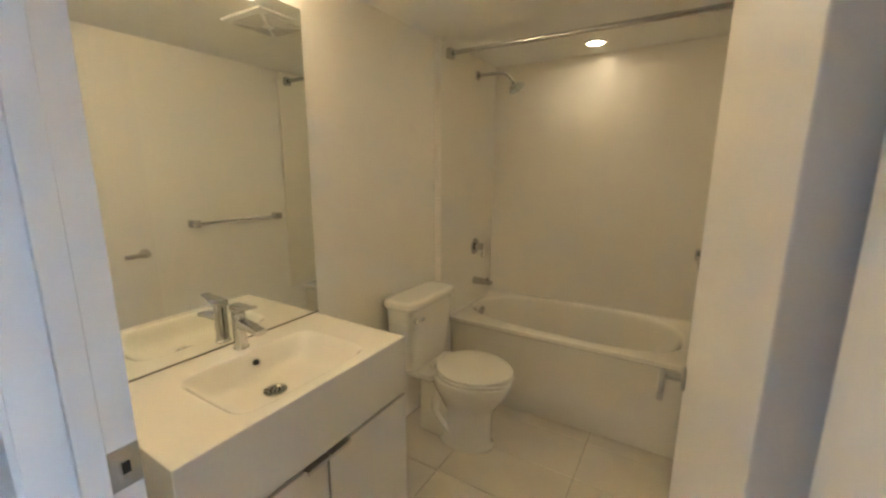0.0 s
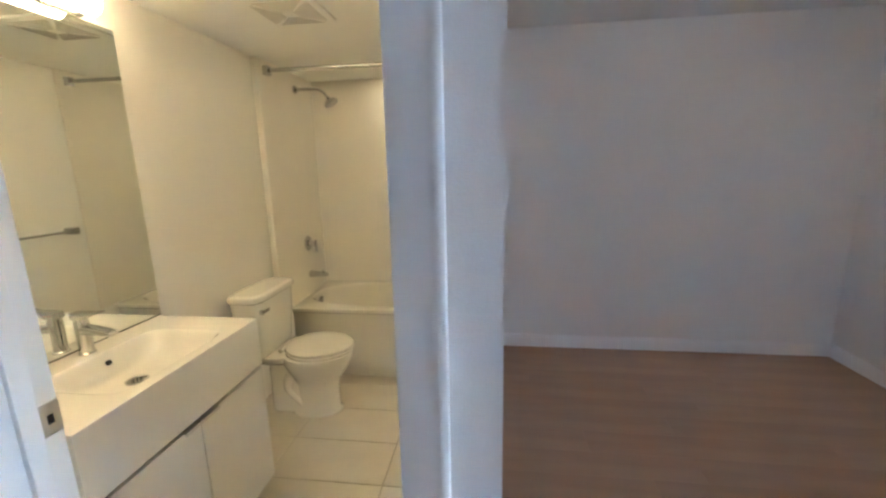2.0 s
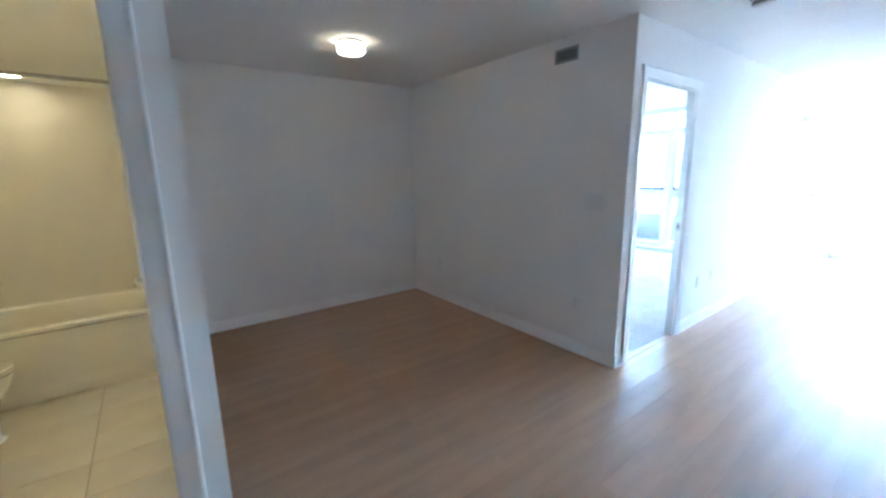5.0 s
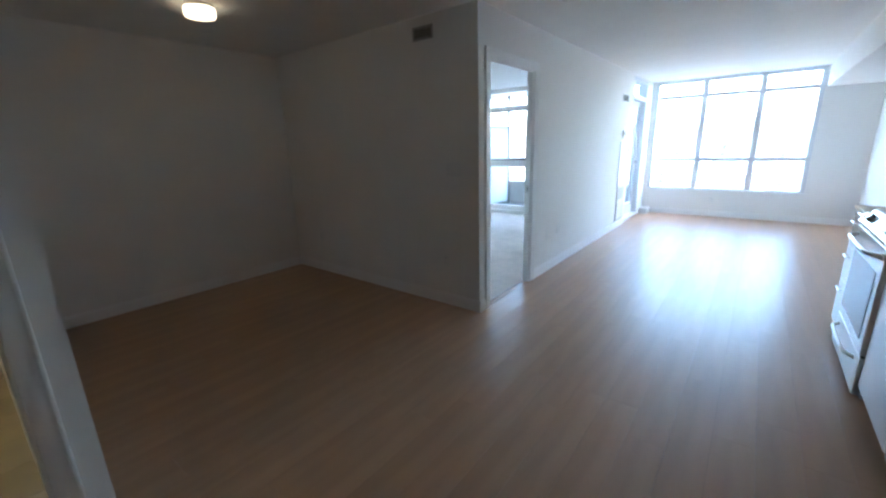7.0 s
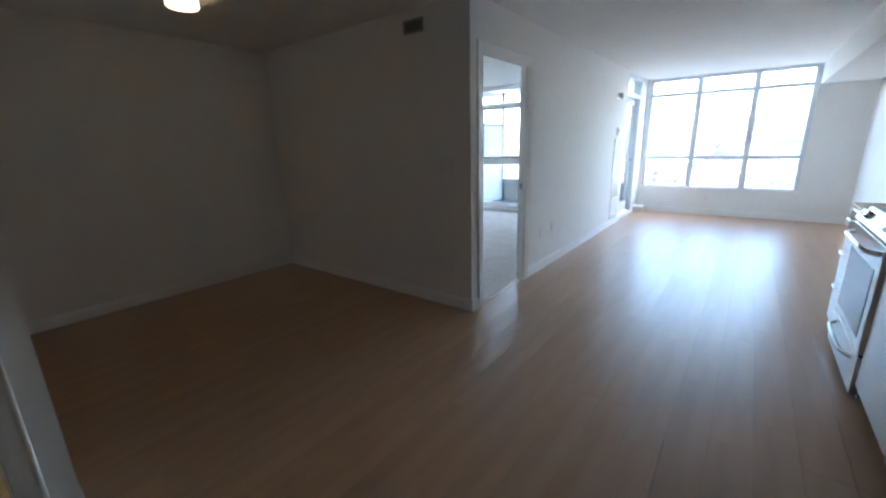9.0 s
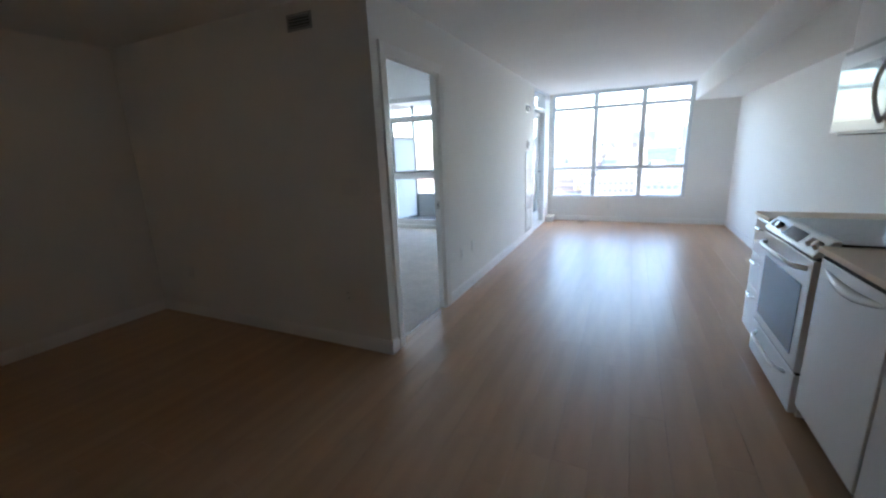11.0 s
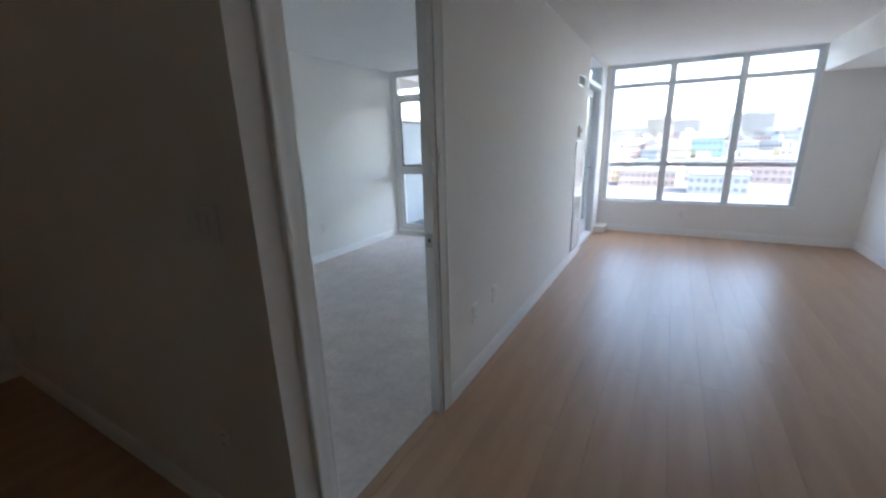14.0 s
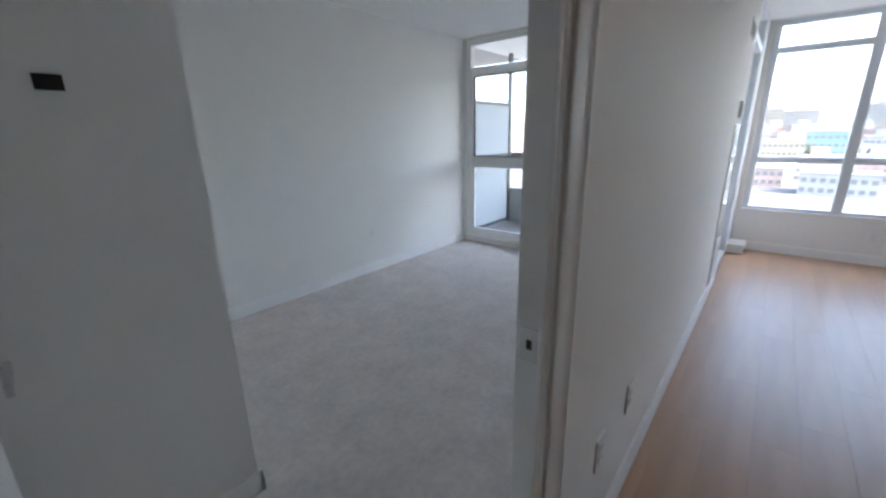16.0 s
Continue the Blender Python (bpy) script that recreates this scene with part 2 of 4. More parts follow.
# ---- structure ----
CEIL, BATH_CEIL, BULK = 2.41, 2.13, 2.10
WIN_X, BED_X = 5.98, 4.42
wall("wall_living_north", "x", 0.0, WIN_X, 0.0, 0.060, 0.0, CEIL, [(0.147, 0.955, 0.0, 2.06), (4.60, 5.62, 0.0, 2.39)], PAINT, "white painted living room wall with bedroom and balcony doors")
wall("wall_den_east", "y", 0.060, 2.805, 0.0, 0.12, 0.0, CEIL, [], PAINT, "plain white painted den side wall")
wall("wall_den_north", "x", -2.509, 0.0, 2.685, 2.805, 0.0, CEIL, [], PAINT, "plain white painted den back wall")
wall("wall_partition", "y", 0.23, 2.86, -2.585, -2.509, 0.0, CEIL, [], PAINT, "white partition wall between bathroom and den")
wall("wall_bath_south", "x", -5.6, -2.509, 0.10, 0.23, 0.0, CEIL, [(-3.451, -2.630, 0.0, 2.06)], PAINT, "white hall wall with the bathroom doorway")
wall("wall_bath_west", "y", 0.23, 2.86, -4.10, -3.98, 0.0, BATH_CEIL, [], SHEEN, "white satin bathroom wall behind the mirror")
wall("wall_bath_north", "x", -3.98, -2.585, 2.74, 2.86, 0.0, BATH_CEIL, [], SHEEN, "bathroom wall behind the tub")
wall("wall_south", "x", -5.6, WIN_X + 0.15, -3.19, -3.04, 0.0, CEIL, [], PAINT, "long white living room wall")
# west wall is out of view, added to close the hall against outside light
wall("wall_west", "y", -3.04, 0.10, -5.6, -5.48, 0.0, CEIL, [], PAINT, "unseen white wall added to close the hall")
wall("wall_window", "y", -3.04, 0.075, WIN_X, WIN_X + 0.15, 0.0, CEIL, [(-2.39, -0.055, 0.472, 2.40)], PAINT, "white living room wall with the wide window")
wall("wall_bed_east", "y", 0.060, 2.885, BED_X, BED_X + 0.13, 0.0, CEIL, [(0.72, 2.745, 0.08, 2.38)], PAINT, "white bedroom wall with the tall window")
wall("wall_bed_north", "x", 0.80, BED_X, 2.765, 2.885, 0.0, CEIL, [], PAINT, "plain white bedroom wall")
wall("wall_closet_south", "x", 0.12, 0.80, 1.10, 1.22, 0.0, CEIL, [], PAINT, "white bedroom closet wall")
wall("wall_closet_east", "y", 1.22, 2.885, 0.68, 0.80, 0.0, CEIL, [], PAINT, "white bedroom closet side wall")
structure("ceiling", B(-5.7, WIN_X + 0.15, -3.2, 2.95, CEIL, CEIL + 0.16), CEILP, "flat white stippled ceiling")
structure("ceiling_bath", B(-3.98, -2.585, 0.23, 2.74, BATH_CEIL, BATH_CEIL + 0.05), CEILP, "dropped white bathroom ceiling")
structure("ceiling_bulkhead", B(-5.48, WIN_X, -3.04, -2.408, BULK, CEIL - 0.001), CEILP, "boxed white ceiling bulkhead along the wall")
structure("floor", B(-5.6, WIN_X, -3.04, 2.7, -0.2, -0.012), JOINT, "screed under the wood floor")
structure("floor_bath", B(-3.98, -2.585, 0.17, 2.74, -0.2 + 0.192, -0.006), GROUT, "grout bed under the bathroom tiles")


def baseboard(name, axis, a0, a1, d, out):
    h, t = 0.10, 0.014
    prof = [(0, 0), (t, 0), (t, h * 0.72), (t * 0.55, h * 0.84), (t * 0.45, h), (0, h)]
    rings = [[((a, d + out * p[0], p[1]) if axis == "x" else (d + out * p[0], a, p[1])) for p in prof] for a in (a0, a1)]
    return structure(name, loft(bmesh.new(), rings), TRIM, "white painted moulded baseboard")


baseboard("baseboard_living_north", "x", 1.032, 4.585, 0.0, -1)
baseboard("baseboard_corner", "x", 0.0, 0.084, 0.0, -1)
baseboard("baseboard_den_east", "y", -0.014, 2.685, 0.0, -1)
baseboard("baseboard_den_north", "x", -2.509, -0.014, 2.685, -1)
baseboard("baseboard_partition", "y", 0.23, 2.671, -2.509, 1)
baseboard("baseboard_hall", "x", -5.48, -3.525, 0.10, -1)
baseboard("baseboard_window", "y", -3.026, -0.002, WIN_X, -1)
baseboard("baseboard_south", "x", 1.33, WIN_X, -3.04, 1)
baseboard("baseboard_bed_north", "x", 0.80, BED_X, 2.765, -1)
baseboard("baseboard_closet", "x", 0.12, 0.814, 1.10, -1)
baseboard("baseboard_closet_side", "y", 1.086, 2.751, 0.80, 1)
baseboard("baseboard_bed_east", "y", 0.10, 0.70, BED_X, -1)


def casing(name, x0, x1, top, face, out):
    """Moulded door casing round an opening from x0 to x1, on a wall face; three mitred lengths."""
    w = 0.075
    prof = [(0.0, 0.0), (0.0, 0.007), (0.004, 0.010), (0.030, 0.011), (0.052, 0.0125), (0.060, 0.0165), (0.067, 0.018), (0.073, 0.0165), (w, 0.013), (w, 0.0)]
    ob = tagged(new(name), "white moulded door casing", kind="structure")

    def pt(x, z, d):
        return (x, face + out * d, z)

    for nm, sx, xe in (("casing_leg", -1, x0), ("casing_leg", 1, x1)):
        part(nm, loft(bmesh.new(), [[pt(xe + sx * p, z + (p if z else 0), d) for p, d in prof] for z in (0.0, top)]), TRIM, ob)
    part("casing_head", loft(bmesh.new(), [[pt(xe + sx * p, top + p, d) for p, d in prof] for sx, xe in ((-1, x0), (1, x1))]), TRIM, ob)
    return ob


def lining(name, x0, x1, y0, y1, top, stop_y, sw=0.035, right_stop=0.014):
    """Door lining with stops: x0, x1 and top are the clear opening."""
    ob = tagged(new(name), "white painted door frame lining", kind="structure")
    t = 0.02
    part("jamb", B(x0 - t, x0, y0, y1, 0, top, bev=0.0015), TRIM, ob)
    part("jamb", B(x1, x1 + t, y0, y1, 0, top, bev=0.0015), TRIM, ob)
    part("head", B(x0 - t, x1 + t, y0, y1, top, top + t, bev=0.0015), TRIM, ob)
    s = 0.014
    part("stop", B(x0, x0 + s, stop_y, stop_y + sw, 0, top - s, bev=0.002), TRIM, ob)
    part("stop", B(x1 - right_stop, x1, stop_y, stop_y + sw, 0, top - s, bev=0.002), TRIM, ob)
    part("stop", B(x0, x1, stop_y, stop_y + sw, top - s, top, bev=0.002), TRIM, ob)
    return ob


def strike(ob, x, y, z, sx):
    """Strike plate let into a jamb face."""
    bm = B(min(x, x + sx * 0.003), max(x, x + sx * 0.003), y - 0.021, y + 0.021, z - 0.035, z + 0.035, bev=0.001)
    p = part("strike_plate", bm, NICKEL, ob, "satin nickel strike plate")
    part("latch_hole", B(min(x + sx * 0.001, x + sx * 0.0045), max(x + sx * 0.001, x + sx * 0.0045), y - 0.005, y + 0.006, z - 0.010, z + 0.010), DARK, p, "dark latch hole")


bath_frame = lining("door_frame_bath", -3.431, -2.650, 0.10, 0.23, 2.04, 0.150, right_stop=0.004)
strike(bath_frame, -3.431, 0.208, 0.954, 1)
bed_frame = lining("door_frame_bedroom", 0.167, 0.935, 0.0, 0.060, 2.04, 0.001, 0.011)
strike(bed_frame, 0.935, 0.034, 0.965, -1)
casing("casing_bath_hall", -3.436, -2.661, 2.045, 0.10, -1)
casing("casing_bedroom_hall", 0.160, 0.956, 2.047, 0.0, -1)
casing("casing_bedroom_inside", 0.160, 0.942, 2.047, 0.060, 1)
structure("threshold_bedroom", B(0.167, 0.935, 0.0, 0.05, -0.01, 0.004, bev=0.003), WOOD, "thin wood strip under the bedroom doorway")
structure("threshold_bath", B(-3.431, -2.650, 0.15, 0.20, -0.01, 0.008, bev=0.003), TILE, "pale threshold under the bathroom door")


# ---- windows ----
def bar(ob, name, *b, material=None, label=""):
    return part(name, B(*b, bev=0.004), material or ALU, ob, label)


def pane(ob, *b):
    p = part("pane", B(*b), GLASS, ob)
    p.visible_shadow = False
    return p


win = tagged(new("window_1"), "wide grey aluminium window in three bays with transoms", kind="structure")
ys, zs = (-2.39, -1.64, -0.845, -0.055), (0.472, 1.02, 2.12, 2.40)
X0, X1 = WIN_X + 0.02, WIN_X + 0.10
W, E = 0.085, 0.06
bar(win, "sill_frame", X0, X1, ys[0], ys[3], zs[0], zs[0] + 0.035)
bar(win, "head_frame", X0, X1, ys[0], ys[3], zs[3] - 0.05, zs[3])
for y, w in ((ys[0] + E / 2, E), (ys[1], W), (ys[2], W), (ys[3] - E / 2, E)):
    bar(win, "mullion", X0 - 0.004, X1 - 0.004, y - w / 2, y + w / 2, zs[0] + 0.035, zs[3] - 0.05)
for a, b in ((ys[0] + E, ys[1] - W / 2), (ys[1] + W / 2, ys[2] - W / 2), (ys[2] + W / 2, ys[3] - E)):
    for z in (zs[1], zs[2]):
        bar(win, "transom", X0, X1, a, b, z - 0.030, z + 0.030)
    for z0, z1 in ((zs[0] + 0.035, zs[1] - 0.030), (zs[1] + 0.030, zs[2] - 0.030), (zs[2] + 0.030, zs[3] - 0.05)):
        pane(win, X0 + 0.035, X0 + 0.041, a, b, z0, z1)
bar(win, "window_sill", WIN_X - 0.012, WIN_X + 0.02, ys[0] - 0.01, ys[3] + 0.01, zs[0] - 0.02, zs[0] + 0.003, material=TRIM)

bw = tagged(new("window_2"), "tall white bedroom window with sash and transom panes", kind="structure")
X0, X1 = BED_X + 0.03, BED_X + 0.10
by = (0.72, 1.70, 2.745)
bz = (0.08, 1.015, 2.06, 2.38)
bar(bw, "sill_frame", X0, X1, by[0], by[2], bz[0], bz[0] + 0.07, material=TRIM)
bar(bw, "head_frame", X0, X1, by[0], by[2], bz[3] - 0.05, bz[3], material=TRIM)
for y in (by[0] + 0.035, by[1], by[2] - 0.035):
    bar(bw, "mullion", X0 - 0.004, X1 - 0.004, y - 0.035, y + 0.035, bz[0] + 0.07, bz[3] - 0.05, material=TRIM)
for a, b in ((by[0] + 0.07, by[1] - 0.035), (by[1] + 0.035, by[2] - 0.07)):
    for z in (bz[1], bz[2]):
        bar(bw, "transom", X0, X1, a, b, z - 0.035, z + 0.035, material=TRIM)
    for z0, z1 in ((bz[0] + 0.07, bz[1] - 0.035), (bz[1] + 0.035, bz[2] - 0.035)):
        for y0, y1, q0, q1 in ((a, a + 0.045, z0, z1), (b - 0.045, b, z0, z1), (a + 0.045, b - 0.045, z0, z0 + 0.03), (a + 0.045, b - 0.045, z1 - 0.03, z1)):
            bar(bw, "sash_frame", X0 + 0.006, X1 - 0.02, y0, y1, q0, q1, material=TRIM)
    for z0, z1 in ((bz[0] + 0.07, bz[1] - 0.035), (bz[1] + 0.035, bz[2] - 0.035), (bz[2] + 0.035, bz[3] - 0.05)):
        pane(bw, X0 + 0.03, X0 + 0.036, a, b, z0, z1)
    z0, z1 = bz[1] + 0.065, bz[2] - 0.065
    a, b = a + 0.045, b - 0.045
    part("sash_gasket", B(X0 - 0.003, X0 + 0.02, a, a + 0.014, z0, z1), GASKET, bw, "black rubber sash gasket")
    part("sash_gasket", B(X0 - 0.003, X0 + 0.02, b - 0.014, b, z0, z1), GASKET, bw, "black rubber sash gasket")
    part("sash_gasket", B(X0 - 0.003, X0 + 0.02, a + 0.014, b - 0.014, z0, z0 + 0.014), GASKET, bw, "black rubber sash gasket")
    part("sash_gasket", B(X0 - 0.003, X0 + 0.02, a + 0.014, b - 0.014, z1 - 0.014, z1), GASKET, bw, "black rubber sash gasket")
bar(bw, "window_sill", BED_X - 0.02, BED_X + 0.03, by[0], by[2], bz[0] - 0.015, bz[0] + 0.004, material=TRIM)

bd = tagged(new("door_balcony"), "closed glazed balcony door with transom, grey frame", kind="structure")
Y0, Y1 = 0.004, 0.150
bar(bd, "door_frame", 4.60, 4.66, Y0, Y1, 0.0, 2.39)
bar(bd, "door_frame", 5.56, 5.62, Y0, Y1, 0.0, 2.39)
bar(bd, "head_frame", 4.66, 5.56, Y0, Y1, 2.34, 2.39)
bar(bd, "transom", 4.66, 5.56, Y0, Y1, 2.05, 2.11)
bar(bd, "threshold", 4.66, 5.56, Y0, Y1, 0.0, 0.048)
pane(bd, 4.66, 5.56, 0.118, 0.124, 2.11, 2.34)
part("corner_panel", B(5.62, 5.978, -0.0015, 0.0, 0.0, 2.40), ALU, bd, "grey aluminium corner cladding")
leaf = part("door_leaf", bmesh.new(), ALU, bd)
for a in ((4.665, 4.745, 0.052, 2.045), (5.475, 5.555, 0.052, 2.045), (4.745, 5.475, 0.052, 0.25), (4.745, 5.475, 1.95, 2.045)):
    part("stile", B(a[0], a[1], 0.098, 0.140, a[2], a[3], bev=0.003), ALU, leaf)
p = part("pane", B(4.745, 5.475, 0.116, 0.122, 0.25, 1.95), GLASS, leaf)
p.visible_shadow = False
bm = cyl(bmesh.new(), (5.515, 0.108, 1.0), (5.515, 0.053, 1.0), 0.010)
cyl(bm, (5.515, 0.108, 1.0), (5.515, 0.092, 1.0), 0.026)
box(bm, 5.40, 5.527, 0.044, 0.058, 0.99, 1.01, bev=0.004)
part("lever_handle", bm, CHROME, leaf, "chrome lever handle")
# ---- bathroom ----
XW, XM = -3.955, -3.98
structure("shower_wall_faucet", B(XM, XW + 0.012, 2.00, 2.74, 0.0, BATH_CEIL - 0.002), SURR, "cream tub surround panel")
structure("shower_wall_back", B(XW + 0.012, -2.585, 2.728, 2.74, 0.49, BATH_CEIL - 0.002), SURR, "cream tub surround panel")
structure("shower_wall_end", B(-2.597, -2.585, 2.00, 2.728, 0.49, BATH_CEIL - 0.002), SURR, "cream tub surround panel")
structure("trim_shower_edge", B(XM, XW + 0.016, 1.988, 2.00, 0.0, BATH_CEIL - 0.002, bev=0.004), SURR, "cream edge strip of the shower wall")


def bathtub():
    x0, x1, y0, y1, h = XW + 0.012, -2.597, 2.095, 2.728, 0.50
    ob = thing("bathtub", "cream acrylic alcove bathtub with sculpted rim", "bathtub", ((x0 + x1) / 2, (y0 + y1) / 2, 0))
    cx, cy, a, b = (x0 + x1) / 2, (y0 + y1) / 2, (x1 - x0) / 2, (y1 - y0) / 2
    seg = 64
    rings = []

    def rect(z, inset=0.0):
        out = []
        for k in range(seg):
            t = 2 * math.pi * k / seg
            c, s = math.cos(t), math.sin(t)
            m = max(abs(c), abs(s))
            out.append((cx + (a - inset) * c / m, cy + (b - inset) * s / m, z))
        return out

    def oval(z, fx, fy, dx=0.0, n=2.6):
        return [(p[0] + dx, cy + 0.012 + (p[1] - cy - 0.012) * (1 + 0.10 * (p[0] - cx) / a), z) for p in superring(cx, cy + 0.012, z, a * fx, b * fy, n, seg)]

    rings = [rect(h - 0.03), rect(h - 0.006), rect(h, 0.008), oval(h + 0.004, 0.945, 0.875, 0, 2.9), oval(h - 0.002, 0.93, 0.85, 0, 2.8), oval(h - 0.016, 0.915, 0.825, 0, 2.7), oval(h - 0.12, 0.86, 0.75, -0.01), oval(h - 0.30, 0.79, 0.66, -0.03), oval(h - 0.38, 0.68, 0.54, -0.05), oval(h - 0.395, 0.3, 0.2, -0.1)]
    # the deck swells upwards along the back wall
    rings = [[(q[0], q[1], q[2] + 0.028 * max(0.0, (q[1] - cy) / b) ** 2 * max(0.0, 1 - (h - q[2]) / 0.1)) for q in r] for r in rings]
    bm = bmesh.new()
    vr = [[bm.verts.new(q) for q in r] for r in rings]
    for r1, r2 in zip(vr, vr[1:]):
        for k in range(seg):
            bm.faces.new((r1[k], r1[(k + 1) % seg], r2[(k + 1) % seg], r2[k]))
    bm.faces.new(vr[-1])
    part("basin", bm, ACRYL, ob)
    bm = bmesh.new()
    n = 24
    cols = []
    for i in range(n + 1):
        x = x0 + (x1 - x0) * i / n
        cols.append([(x, y0 + 0.002, h - 0.028), (x, y0 + 0.034, h - 0.048), (x, y0 + 0.036, 0.12), (x, y0 + 0.004, 0.085), (x, y0 + 0.002, 0.0), (x, y0 + 0.05, 0.0), (x, y0 + 0.05, h - 0.03)])
    loft(bm, cols)
    part("apron", bm, ACRYL, ob)
    bm = cyl(bmesh.new(), (x0 + 0.072, cy, 0.452), (x0 + 0.090, cy, 0.447), 0.036, bev=0.004)
    part("overflow_plate", bm, CHROME, ob, "round chrome overflow plate")
    bm = lathe(bmesh.new(), x0 + 0.33, cy + 0.012, [(0.028, h - 0.394), (0.030, h - 0.388), (0.015, h - 0.386)], 20)
    part("drain", bm, CHROME, ob, "chrome drain")


bathtub()


def shower_head():
    x, y, z = XW + 0.012, 2.45, 2.022
    ob = thing("shower_fixture", "chrome shower head on a bent wall arm", "shower head", (x, y, z))
    part("flange", cyl(bmesh.new(), (x, y, z), (x + 0.012, y, z), 0.03, 0.024), CHROME, ob)
    pts = [(x + 0.01, y, z), (x + 0.12, y, z), (x + 0.18, y, z - 0.005), (x + 0.215, y, z - 0.028), (x + 0.24, y, z - 0.06)]
    part("arm", sweep(bmesh.new(), pts, 0.0105), CHROME, ob)
    d = Vector((0.55, 0, -0.83))
    p = Vector(pts[-1])
    bm = sweep(bmesh.new(), [p, p + d * 0.018, p + d * 0.034, p + d * 0.05, p + d * 0.056], [0.012, 0.017, 0.046, 0.054, 0.053], 28)
    part("head", bm, CHROME, ob)
    bm = sweep(bmesh.new(), [p + d * 0.0565, p + d * 0.060], [0.050, 0.047], 28)
    part("nozzle_plate", bm, GREYP, ob, "grey nozzle plate")


shower_head()


def valve():
    x, y, z = XW + 0.012, 2.45, 0.90
    ob = thing("shower_valve", "chrome single lever shower valve", "valve", (x, y, z))
    part("escutcheon", cyl(bmesh.new(), (x, y, z), (x + 0.01, y, z), 0.058, 0.052, bev=0.002), CHROME, ob)
    part("hub", cyl(bmesh.new(), (x + 0.01, y, z), (x + 0.055, y, z), 0.026, 0.023, bev=0.003), CHROME, ob)
    part("lever", box(bmesh.new(), x + 0.045, x + 0.062, y + 0.010, y + 0.030, z - 0.075, z + 0.025, bev=0.005), CHROME, ob)
    s = thing("tub_spout", "chrome tub filler spout on the wall", "tub spout", (x, y, 0.655))
    bm = loft(bmesh.new(), [[(q[2] + x, y + q[0], 0.655 + q[1] + dz) for q in superring(0, 0, dx, w, hh, 3.5, 24)] for dx, w, hh, dz in ((0, 0.026, 0.026, 0), (0.02, 0.024, 0.024, 0), (0.10, 0.022, 0.018, 0.0), (0.135, 0.021, 0.012, -0.004))])
    part("body", bm, CHROME, s)
    part("diverter", cyl(bmesh.new(), (x + 0.105, y, 0.67), (x + 0.105, y, 0.69), 0.005, 0.007), CHROME, s)


valve()


def shower_rod():
    y, z = 2.07, 2.066
    ob = thing("shower_rod", "bare chrome shower curtain rod", "curtain rod", (-3.25, y, z))
    part("rod", cyl(bmesh.new(), (XW + 0.02, y, z), (-2.60, y, z), 0.0125), CHROME, ob)
    for x, s in ((XW + 0.012, 1), (-2.597, -1)):
        part("bracket", box(bmesh.new(), min(x, x + s * 0.035), max(x, x + s * 0.035), y - 0.024, y + 0.024, z - 0.03, z + 0.026, bev=0.004), CHROME, ob)


shower_rod()


